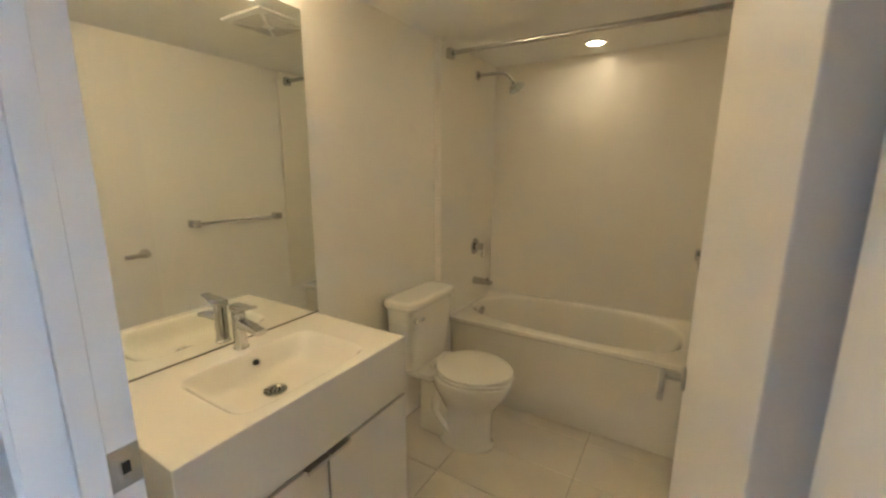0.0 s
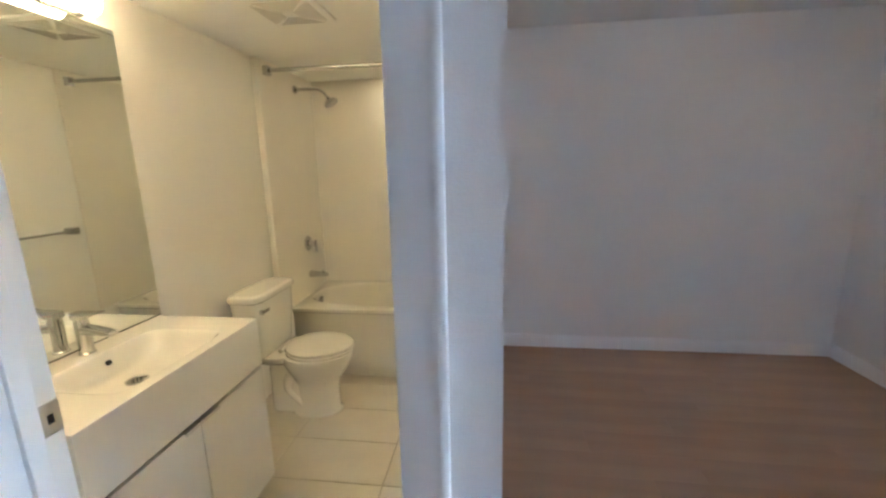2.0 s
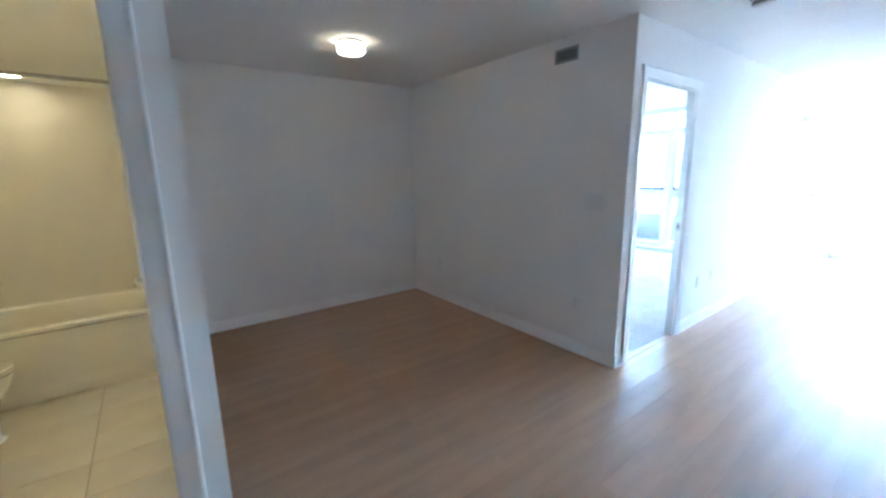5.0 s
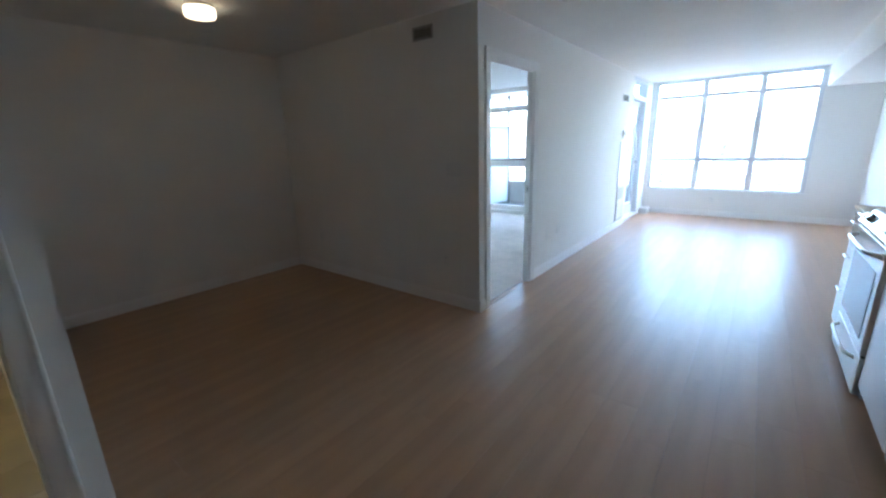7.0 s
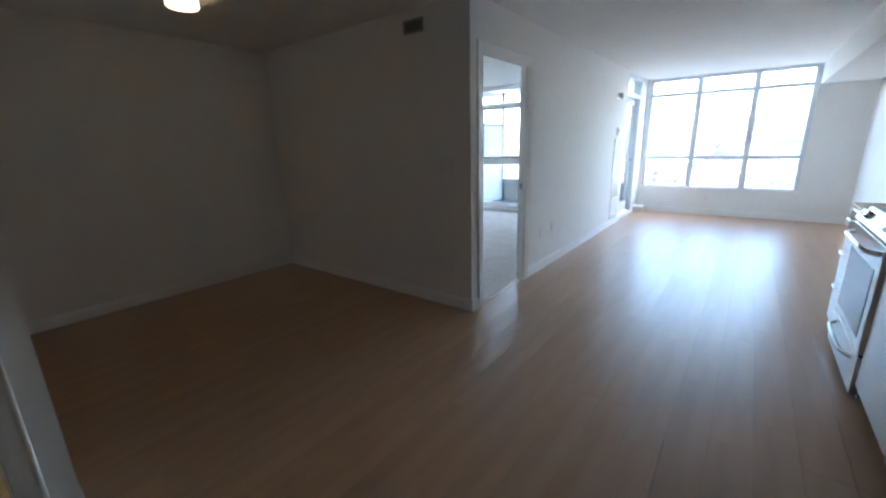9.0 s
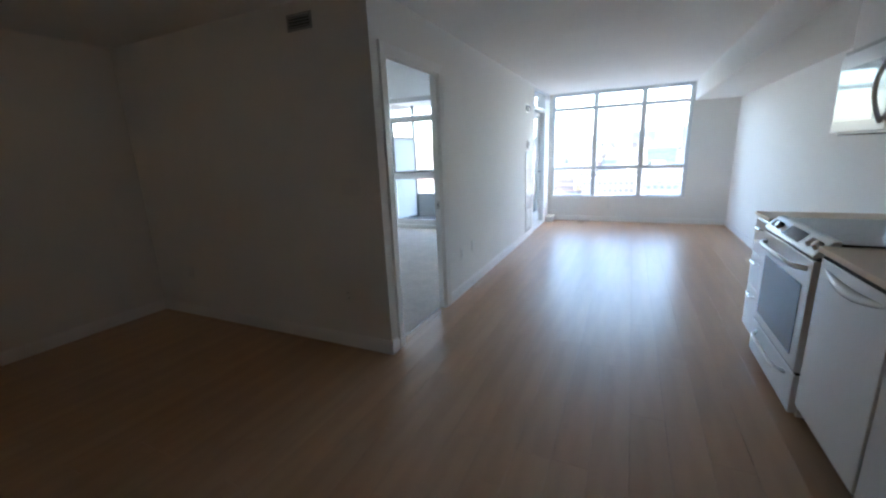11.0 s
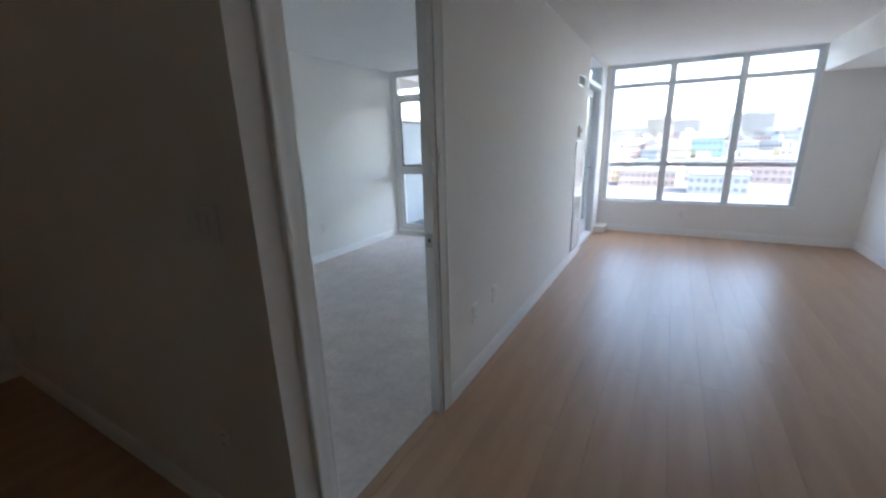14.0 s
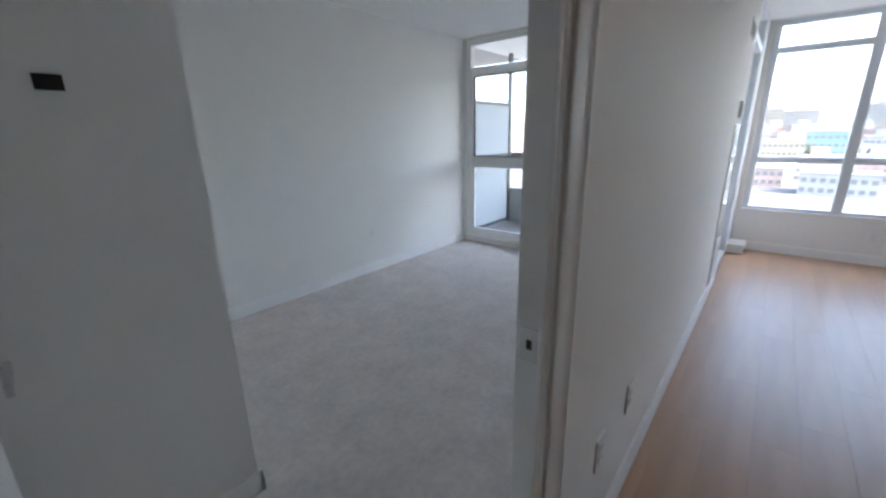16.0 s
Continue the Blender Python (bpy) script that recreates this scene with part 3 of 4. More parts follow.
def toilet():
    cy, xb = 1.676, XM + 0.012
    ob = thing("toilet", "white two-piece porcelain toilet, lid closed", "toilet", (xb + 0.3342, cy, 0))
    rr = lambda z, x0, x1, hw, n=5: superring((x0 + x1) / 2, cy, z, (x1 - x0) / 2, hw * 0.95, n, 40)
    part("tank", loft(bmesh.new(), [rr(0.40, xb + 0.0335, xb + 0.1576, 0.175), rr(0.415, xb + 0.0191, xb + 0.1719, 0.195), rr(0.60, xb + 0.0077, xb + 0.1862, 0.215), rr(0.745, xb + 0.0038, xb + 0.1910, 0.222)]), PORC, ob)
    part("tank_lid", loft(bmesh.new(), [rr(0.745, xb + 0.0000, xb + 0.1967, 0.228), rr(0.752, xb - 0.0038, xb + 0.2044, 0.236), rr(0.775, xb - 0.0038, xb + 0.2044, 0.236), rr(0.785, xb + 0.0038, xb + 0.1967, 0.228), rr(0.788, xb + 0.0287, xb + 0.1719, 0.20)]), PORC, ob)
    bm = cyl(bmesh.new(), (xb + 0.1881, cy - 0.182, 0.695), (xb + 0.2053, cy - 0.182, 0.695), 0.013)
    box(bm, xb + 0.1996, xb + 0.2091, cy - 0.195, cy - 0.125, 0.686, 0.704, bev=0.004)
    part("flush_lever", bm, CHROME, ob, "chrome flush lever")

    def egg(z, x0, x1, hw, e=0.12):
        out = []
        x0, x1 = (xb + 0.2 + (x - xb - 0.2) * 0.885 for x in (x0, x1))
        L = (x1 - x0) / 2
        for k in range(48):
            t = 2 * math.pi * k / 48
            c, s = math.cos(t), math.sin(t)
            out.append(((x0 + x1) / 2 + L * c, cy + 0.012 + 0.88 * hw * s * (1 - e * c) * (1 + 0.06 * s * s), z))
        return out

    xf = xb + 0.6685
    bowl = [egg(0.0, xb + 0.2101, xb + 0.5730, 0.112, 0), egg(0.012, xb + 0.2053, xb + 0.5778, 0.115, 0), egg(0.03, xb + 0.2292, xb + 0.5587, 0.107, 0), egg(0.12, xb + 0.2579, xb + 0.5591, 0.104, 0), egg(0.19, xb + 0.2579, xb + 0.5647, 0.108, 0), egg(0.235, xb + 0.2387, xb + 0.5873, 0.122, 0.03), egg(0.28, xb + 0.2149, xb + 0.6255, 0.15, 0.05), egg(0.33, xb + 0.1910, xb + 0.6570, 0.174, 0.07), egg(0.37, xb + 0.1815, xb + 0.6733, 0.186, 0.08), egg(0.39, xb + 0.1815, xb + 0.6761, 0.188, 0.08), egg(0.396, xb + 0.1910, xb + 0.6685, 0.182, 0.08)]
    part("bowl", loft(bmesh.new(), bowl), PORC, ob)
    part("deck", loft(bmesh.new(), [rr(0.34, xb + 0.0477, xb + 0.2483, 0.11), rr(0.37, xb + 0.0287, xb + 0.2674, 0.15), rr(0.40, xb + 0.0287, xb + 0.2674, 0.155), rr(0.403, xb + 0.0382, xb + 0.2579, 0.145)]), PORC, ob)
    bm = bmesh.new()
    for s in (-1, 1):
        pts = [(xb + 0.4775, cy + s * 0.054, 0.23), (xb + 0.3629, cy + s * 0.054, 0.26), (xb + 0.2579, cy + s * 0.054, 0.26), (xb + 0.2292, cy + s * 0.054, 0.17), (xb + 0.2865, cy + s * 0.054, 0.10), (xb + 0.3438, cy + s * 0.054, 0.05)]
        fine = []
        for i in range(len(pts) - 1):
            for k in range(4):
                p0, p1, p2, p3 = (Vector(pts[max(0, min(len(pts) - 1, i + d))]) for d in (-1, 0, 1, 2))
                u = k / 4
                fine.append(0.5 * ((2 * p1) + (p2 - p0) * u + (2 * p0 - 5 * p1 + 4 * p2 - p3) * u * u + (3 * p1 - p0 - 3 * p2 + p3) * u ** 3))
        sweep(bm, fine, [0.027 + 0.005 * math.sin(i * 0.3) for i in range(len(fine))], 12)
    box(bm, xb + 0.1146, xb + 0.3247, cy - 0.065, cy + 0.065, 0.0, 0.34, bev=0.03, seg=3)
    part("trapway", bm, PORC, ob)
    part("seat", loft(bmesh.new(), [egg(0.397, xb + 0.2244, xf + 0.006, 0.186, 0.08), egg(0.402, xb + 0.2197, xf + 0.012, 0.190, 0.08), egg(0.412, xb + 0.2197, xf + 0.012, 0.190, 0.08), egg(0.416, xb + 0.2292, xf + 0.004, 0.184, 0.08)]), PORC, ob)
    part("lid", loft(bmesh.new(), [egg(0.418, xb + 0.2244, xf + 0.006, 0.186, 0.08), egg(0.424, xb + 0.2178, xf + 0.012, 0.190, 0.08), egg(0.434, xb + 0.2215, xf + 0.008, 0.187, 0.08), egg(0.441, xb + 0.2579, xf - 0.04, 0.150, 0.08), egg(0.444, xb + 0.3438, xf - 0.15, 0.08, 0.08)]), PORC, ob)
    for s in (-1, 1):
        part("hinge", cyl(bmesh.new(), (xb + 0.2244, cy + s * 0.07 - 0.025, 0.425), (xb + 0.2244, cy + s * 0.07 + 0.025, 0.425), 0.013), PORC, ob)


toilet()


def vanity():
    x0, x1, y0, y1, top = XM, -3.515, 0.30, 1.060, 0.84
    ob = thing("vanity_cabinet", "white flat-front vanity cabinet with two doors", "vanity", (x0 + 0.2, 0.68, 0))
    part("body", B(x0 + 0.002, x1 - 0.02, y0 + 0.004, y1 - 0.004, 0.08, 0.619, bev=0.002), VANITY, ob)
    part("toe_kick", B(x0 + 0.002, x1 - 0.07, y0 + 0.01, y1 - 0.01, 0.0, 0.08), VANITY, ob)
    ym = 0.685
    for a, b, hy in ((y0 + 0.002, ym - 0.0015, ym - 0.043), (ym + 0.0015, y1 - 0.002, ym + 0.041)):
        d = part("door", B(x1 - 0.019, x1, a, b, 0.085, 0.618, bev=0.0015), VANITY, ob)
        bm = B(x1 - 0.012, x1 + 0.014, hy - 0.039, hy + 0.039, 0.6185, 0.6215)
        box(bm, x1 + 0.011, x1 + 0.014, hy - 0.039, hy + 0.039, 0.609, 0.6185, bev=0.001)
        part("edge_pull", bm, NICKEL, d, "brushed nickel edge pull")
    # dark strip whose colour stands for the shade in the gap above the doors
    part("shadow_rail", B(x0 + 0.01, x1 - 0.03, y0 + 0.01, y1 - 0.01, 0.619, 0.630), SHADOWGAP, ob)
    # basin: slab with a sunken trapezoid bowl
    s = thing("sink", "thick white integral sink top with trapezoid bowl", "sink", (x0 + 0.2, 0.68, 0.630))
    zt, zf, lo, seg = top, top - 0.082, 0.630, 64
    ocx, ocy, oa, ob_ = (x0 + x1) / 2, (y0 + y1) / 2, (x1 - x0) / 2, (y1 - y0) / 2

    def rect(z, inset):
        out = []
        for k in range(seg):
            t = 2 * math.pi * k / seg
            c, q = math.cos(t), math.sin(t)
            m = max(abs(c), abs(q))
            out.append((ocx + (oa - inset) * c / m, ocy + (ob_ - inset) * q / m, z))
        return out

    def bowl(z, back, front, side, n):
        xa, xb2, ya, yb = x0 + 0.102 + back, x1 - 0.04 - front, 0.462 + side, 0.925 - side
        return superring((xa + xb2) / 2, (ya + yb) / 2, z, (xb2 - xa) / 2, (yb - ya) / 2, n, seg)

    rings = [rect(lo, 0.0), rect(zt - 0.003, 0.0), rect(zt - 0.001, 0.001), rect(zt, 0.003), bowl(zt, 0.0, 0.0, 0.0, 7), bowl(zt - 0.002, 0.005, 0.004, 0.006, 7), bowl(zt - 0.010, 0.012, 0.008, 0.016, 6.5), bowl(zt - 0.035, 0.028, 0.016, 0.034, 6), bowl(zt - 0.060, 0.042, 0.024, 0.054, 5.5), bowl(zt - 0.074, 0.058, 0.034, 0.074, 5), bowl(zf + 0.002, 0.085, 0.056, 0.105, 4), bowl(zf, 0.13, 0.10, 0.15, 3)]
    bm = loft(bmesh.new(), [[(p[0], p[1], p[2]) for p in r] for r in rings])
    part("basin", bm, PORC, s)
    dx, dy = x0 + 0.264, 0.672
    bm = lathe(bmesh.new(), dx, dy, [(0.034, zf + 0.002), (0.034, zf + 0.008), (0.026, zf + 0.010), (0.024, zf + 0.006), (0.002, zf + 0.006)], 28)
    d = part("drain", bm, CHROME, s, "round chrome drain grid")
    bm = bmesh.new()
    for i in range(9):
        t = 2 * math.pi * i / 8
        r = 0.0 if i == 8 else 0.014
        cyl(bm, (dx + r * math.cos(t), dy + r * math.sin(t), zf + 0.0062), (dx + r * math.cos(t), dy + r * math.sin(t), zf + 0.0072), 0.0035, seg=10)
    part("drain_holes", bm, DARK, d, "dark drain holes")
    part("overflow_hole", cyl(bmesh.new(), (x0 + 0.121, 0.70, top - 0.040), (x0 + 0.138, 0.70, top - 0.031), 0.009, seg=18), DARK, s, "dark overflow hole")
    f = thing("faucet", "chrome single lever basin mixer tap", "faucet", (x0 + 0.058, 0.701, top))
    fx, fy = x0 + 0.058, 0.701
    part("body", lathe(bmesh.new(), fx, fy, [(0.025, top), (0.025, top + 0.004), (0.0215, top + 0.007), (0.0215, top + 0.115), (0.020, top + 0.118)], 28), CHROME, f)
    bm = loft(bmesh.new(), [[(fx + dx2, fy + p[0], top + zz + p[1]) for p in superring(0, 0, 0, 0.018, hh, 5, 24)] for dx2, zz, hh in ((0.012, 0.088, 0.016), (0.07, 0.083, 0.012), (0.115, 0.076, 0.009), (0.118, 0.076, 0.006))])
    part("spout", bm, CHROME, f)
    bm = loft(bmesh.new(), [[(fx + dx2, fy + p[0], top + zz + p[1]) for p in superring(0, 0, 0, w, hh, 5, 24)] for dx2, zz, hh, w in ((-0.020, 0.137, 0.013, 0.019), (0.018, 0.137, 0.014, 0.0205), (0.05, 0.145, 0.006, 0.016), (0.085, 0.152, 0.004, 0.014))])
    part("lever", bm, CHROME, f)
    part("cap", cyl(bmesh.new(), (fx, fy, top + 0.117), (fx, fy, top + 0.127), 0.0195), CHROME, f)


vanity()
m = thing("wall_mirror", "frameless wall mirror above the sink", "mirror", (XM, 0.64, 0.845))
part("silvering", B(XM + 0.001, XM + 0.006, 0.232, 1.072, 0.844, 1.988), MIRROR, m)
part("bottom_channel", B(XM + 0.0005, XM + 0.009, 0.235, 1.072, 0.8405, 0.844), SHADOWGAP, m, "thin dark channel under the mirror")


def vanity_light():
    y0, y1, z = 0.28, 0.95, 2.024
    ob = thing("vanity_light", "wall light bar with glowing white glass shades", "wall light", (XM, 0.66, z))
    part("back_plate", B(XM, XM + 0.025, y0, y1, z - 0.03, z + 0.03, bev=0.004), NICKEL, ob)
    for y in (0.39, 0.62, 0.85):
        a = part("arm", cyl(bmesh.new(), (XM + 0.025, y, z), (XM + 0.045, y, z), 0.012), NICKEL, ob)
        part("shade", sweep(bmesh.new(), [(XM + 0.078, y - 0.094, z), (XM + 0.078, y - 0.086, z), (XM + 0.078, y + 0.086, z), (XM + 0.078, y + 0.094, z)], [0.03, 0.037, 0.037, 0.03], 20), BULB, ob, "glowing white glass shade")


vanity_light()


def towel_bar():
    x, y0, y1, z = -2.585, 1.30, 1.89, 1.085
    ob = thing("towel_bar", "chrome towel bar with square wall posts", "towel bar", (x, 1.50, z))
    part("bar", cyl(bmesh.new(), (x - 0.06, y0, z), (x - 0.06, y1, z), 0.008), CHROME, ob)
    for y in (y0, y1):
        part("post", box(bmesh.new(), x - 0.072, x, y - 0.022, y + 0.022, z - 0.022, z + 0.022, bev=0.004), CHROME, ob)


towel_bar()


def exhaust_fan():
    x, y, z, h = -3.395, 1.365, BATH_CEIL, 0.15
    ob = thing("exhaust_fan", "square white ceiling exhaust fan grille", "fan", (x, y, z))
    part("frame", loft(bmesh.new(), [[(x + sx * r, y + sy * r, zz) for sx, sy in ((-1, -1), (1, -1), (1, 1), (-1, 1))] for r, zz in ((h, z), (h, z - 0.008), (h - 0.012, z - 0.016), (0.04, z - 0.022))]), PVC, ob)
    for k in range(4):
        c, s = math.cos(k * math.pi / 2), math.sin(k * math.pi / 2)
        for i in range(8):
            d = 0.034 + i * 0.0122
            w = d * 0.86
            bm = bmesh.new()
            zz = z - 0.0222 + 0.0055 * (d - 0.04) / 0.098
            pts = [(d - 0.0022, -w), (d + 0.0022, -w), (d + 0.0022, w), (d - 0.0022, w)]
            ring = [(x + c * p - s * q2, y + s * p + c * q2) for p, q2 in pts]
            loft(bm, [[(p, q2, zz + 0.002) for p, q2 in ring], [(p, q2, zz - 0.0012) for p, q2 in ring]])
            part("slot", bm, SLOT, ob)


exhaust_fan()
d = thing("downlight", "round recessed ceiling downlight over the tub, lit", "ceiling light", (-3.235, 2.50, BATH_CEIL))
part("trim_ring", lathe(bmesh.new(), -3.235, 2.50, [(0.062, BATH_CEIL), (0.062, BATH_CEIL - 0.006), (0.045, BATH_CEIL - 0.008), (0.045, BATH_CEIL - 0.001)], 32), PVC, d)
part("lens", lathe(bmesh.new(), -3.235, 2.50, [(0.044, BATH_CEIL - 0.002), (0.044, BATH_CEIL - 0.006), (0.03, BATH_CEIL - 0.0075)], 32), DOWN, d, "glowing lens")


def door_leaf(name, label, hinge, yaw, width, handed, knob_z=0.955):
    """A door leaf built from its hinge along +x, then turned by yaw."""
    ob = new(name)
    M4 = Matrix.Translation(hinge) @ Matrix.Rotation(radians(yaw), 4, "Z")
    ob.matrix_basis = M4
    tagged(ob, label, kind="structure")
    t = 0.042

    def pp(nm, bm, material, parent, lab=""):
        o = new(nm, data_of(nm, bm, material))
        o.parent = parent
        return tagged(o, lab)

    pp("slab", B(0.003, width, 0.0, t, 0.012, 2.03, bev=0.002), DOORP, ob)
    for side, y in ((-1, 0.0), (1, t)):
        bm = cyl(bmesh.new(), (width - 0.06, y, knob_z), (width - 0.06, y + side * 0.008, knob_z), 0.027, bev=0.002)
        cyl(bm, (width - 0.06, y, knob_z), (width - 0.06, y + side * 0.048, knob_z), 0.009)
        ya, yb = sorted((y + side * 0.040, y + side * 0.052))
        box(bm, width - 0.17, width - 0.048, ya, yb, knob_z - 0.011, knob_z + 0.011, bev=0.003)
        if side == handed:
            pp("lever_handle", bm, NICKEL, ob, "satin nickel lever handle")
    for z in (0.22, 1.02, 1.82):
        pp("hinge", cyl(bmesh.new(), (0.0, -0.004, z - 0.045), (0.0, -0.004, z + 0.045), 0.006, seg=12), NICKEL, ob)
    return ob


door_leaf("door_bathroom", "white flat slab door standing open into the bathroom", (-2.630, 0.235, 0.0), 90.0, 0.815, 1)

door_leaf("door_bedroom", "white flat slab door standing open into the bedroom", (0.213, 0.068, 0.0), 87.5, 0.755, -1)

# ---- tiles ----
tile_cache = {}
bath_floor = bpy.data.objects["floor_bath"]
xs = [-3.98, -3.605, -3.03, -2.585]
tys = [0.23, 0.545, 0.835, 1.125, 1.415, 1.705, 1.995, 2.10]
for i in range(3):
    for j in range(len(tys) - 1):
        w, l = xs[i + 1] - xs[i] - 0.004, tys[j + 1] - tys[j] - 0.004
        key = (round(w, 3), round(l, 3))
        if key not in tile_cache:
            tile_cache[key] = data_of("tile", B(-w / 2, w / 2, -l / 2, l / 2, -0.007, 0.0, bev=0.0015, seg=1), TILE)
        t = new("tile", tile_cache[key])
        t.parent = bath_floor
        t.matrix_basis = Matrix.Translation(((xs[i] + xs[i + 1]) / 2, (tys[j] + tys[j + 1]) / 2, 0.0))
# ---- den and hall fixtures ----
def drum_lamp():
    x, y = -1.262, 1.505
    ob = thing("ceiling_lamp", "round flush ceiling lamp with frosted drum, lit", "ceiling light", (x, y, CEIL))
    part("canopy", lathe(bmesh.new(), x, y, [(0.088, CEIL), (0.093, CEIL - 0.01), (0.093, CEIL - 0.022), (0.084, CEIL - 0.024)], 40), NICKEL, ob, "brushed metal rim")
    part("shade", lathe(bmesh.new(), x, y, [(0.098, CEIL - 0.022), (0.101, CEIL - 0.03), (0.101, CEIL - 0.070), (0.094, CEIL - 0.080), (0.06, CEIL - 0.086), (0.002, CEIL - 0.088)], 40), DRUM, ob, "glowing frosted glass drum")


drum_lamp()


def grille(name, label, axis_x, a, b, z0, z1, out, n, frame_mat, slat_mat):
    """A wall register: on a wall x = const (axis_x False) or y = const; a, b along the wall."""
    d = 0.0
    ob = thing(name, label, "air vent", (0 if not axis_x else (a + b) / 2, (a + b) / 2 if not axis_x else 0, (z0 + z1) / 2))

    def bb(p0, p1, d0, d1, q0, q1, bev=0.0):
        lo, hi = sorted((out * d0, out * d1))
        return B(p0, p1, lo, hi, q0, q1, bev=bev) if axis_x else B(lo, hi, p0, p1, q0, q1, bev=bev)

    f = 0.016
    # dark sheet on the wall, coloured as the unlit duct behind the slats
    part("backing", bb(a + f, b - f, 0.0, 0.002, z0 + f, z1 - f), VENTD, ob)
    for s in ((a, b, z0, z0 + f), (a, b, z1 - f, z1), (a, a + f, z0 + f, z1 - f), (b - f, b, z0 + f, z1 - f)):
        part("frame", bb(s[0], s[1], 0.0, 0.008, s[2], s[3], 0.002), frame_mat, ob)
    for i in range(n):
        z = z0 + f + (z1 - z0 - 2 * f) * (i + 0.5) / n
        part("slat", bb(a + f, b - f, 0.002, 0.009, z - 0.002, z + 0.002), slat_mat, ob)
    return ob


grille("supply_vent", "dark slotted supply air vent high on the wall", False, 0.425, 0.632, 2.232, 2.334, -1, 4, GREYP, GREYP)
grille("wall_register", "small white air register high on the wall", True, 3.98, 4.32, 1.96, 2.08, -1, 5, PVC, GREYP)


def plate(name, label, axis_x, c, z, out, w=0.072, h=0.116, kind="outlet", face=0.0):
    ob = thing(name, label, kind, (c if axis_x else face, face if axis_x else c, z))

    def bb(p0, p1, d0, d1, q0, q1, bev=0.0):
        lo, hi = sorted((face + out * d0, face + out * d1))
        return B(p0, p1, lo, hi, q0, q1, bev=bev) if axis_x else B(lo, hi, p0, p1, q0, q1, bev=bev)

    part("cover", bb(c - w / 2, c + w / 2, 0, 0.006, z - h / 2, z + h / 2, 0.002), PVC, ob)
    if kind == "outlet":
        for dz in (-0.02, 0.02):
            r = part("socket", bb(c - 0.017, c + 0.017, 0.006, 0.009, z + dz - 0.014, z + dz + 0.014, 0.001), PVC, ob)
            for dx in (-0.006, 0.006):
                part("slot", bb(c + dx - 0.001, c + dx + 0.001, 0.009, 0.0095, z + dz - 0.004, z + dz + 0.006), DARK, r)
    elif kind == "switch":
        n = max(1, round(w / 0.05) - 1) if w > 0.1 else 1
        for i in range(n):
            cc = c + (i - (n - 1) / 2) * 0.046
            part("rocker", bb(cc - 0.016, cc + 0.016, 0.006, 0.010, z - 0.033, z + 0.033, 0.0015), PVC, ob)
    return ob


plate("light_switch", "white three gang wall light switch", False, 0.236, 1.214, -1, w=0.165, kind="switch")
plate("wall_outlet", "white wall outlet near the floor", False, 0.346, 0.416, -1)
plate("wall_outlet", "white wall outlet beside the bedroom door", True, 1.362, 0.42, -1)
plate("wall_outlet", "white cable outlet beside the bedroom door", True, 1.673, 0.436, -1)
plate("wall_outlet", "white outlet under the living room window", False, -1.15, 0.30, -1, face=WIN_X)
plate("wall_outlet", "white outlet on the bedroom wall", True, 2.85, 0.42, -1, face=2.765)
plate("wall_outlet", "white outlet on the den wall", False, 2.18, 0.42, -1)

th = thing("thermostat", "white wall thermostat with grey display", "thermostat", (4.165, 0, 1.49))
part("body", B(4.115, 4.215, -0.026, 0, 1.43, 1.55, bev=0.004), PVC, th)
part("display", B(4.130, 4.200, -0.0275, -0.026, 1.47, 1.53), GREYP, th, "grey display")

fc = thing("fan_coil_panel", "glossy white fan coil access panel on the wall", "wall panel", (4.25, 0, 0.7))
part("panel", B(4.04, 4.47, -0.010, 0, 0.105, 1.385, bev=0.003), CABW, fc)
part("return_grille", B(4.09, 4.42, -0.014, -0.010, 0.14, 0.46, bev=0.002), PVC, fc)
for i in range(9):
    part("slot", B(4.11, 4.40, -0.0150, -0.014, 0.165 + i * 0.033, 0.173 + i * 0.033), GREYP, fc)
hb = thing("pipe_cover", "low white boxed pipe cover in the corner", "pipe cover", (5.85, -0.08, 0))
part("box", B(5.70, 5.964, -0.155, -0.002, 0.0, 0.085, bev=0.005), TRIM, hb)
part("lid", B(5.69, 5.964, -0.165, -0.002, 0.085, 0.105, bev=0.004), TRIM, hb)

sm = thing("smoke_detector", "round white ceiling smoke detector", "smoke detector", (0.39, -0.53, CEIL))
part("base", lathe(bmesh.new(), 0.39, -0.53, [(0.07, CEIL), (0.07, CEIL - 0.012), (0.06, CEIL - 0.016)], 32), PVC, sm)
part("cap", lathe(bmesh.new(), 0.39, -0.53, [(0.055, CEIL - 0.014), (0.053, CEIL - 0.034), (0.04, CEIL - 0.042), (0.002, CEIL - 0.043)], 32), PVC, sm)
part("vent_ring", lathe(bmesh.new(), 0.39, -0.53, [(0.0556, CEIL - 0.020), (0.0556, CEIL - 0.028), (0.05, CEIL - 0.028)], 32), GREYP, sm)

sp = thing("ceiling_spotlight", "small ceiling spotlight with glowing lamp, tilted", "spotlight", (0.62, -1.80, CEIL))
part("canopy", lathe(bmesh.new(), 0.62, -1.80, [(0.05, CEIL), (0.05, CEIL - 0.012), (0.045, CEIL - 0.016)], 28), NICKEL, sp)
part("stem", cyl(bmesh.new(), (0.62, -1.80, CEIL - 0.015), (0.62, -1.80, CEIL - 0.05), 0.007), NICKEL, sp)
a, b = Vector((0.65, -1.79, CEIL - 0.045)), Vector((0.585, -1.81, CEIL - 0.125))
part("housing", sweep(bmesh.new(), [a, a.lerp(b, 0.1), b], [0.02, 0.032, 0.036]), NICKEL, sp)
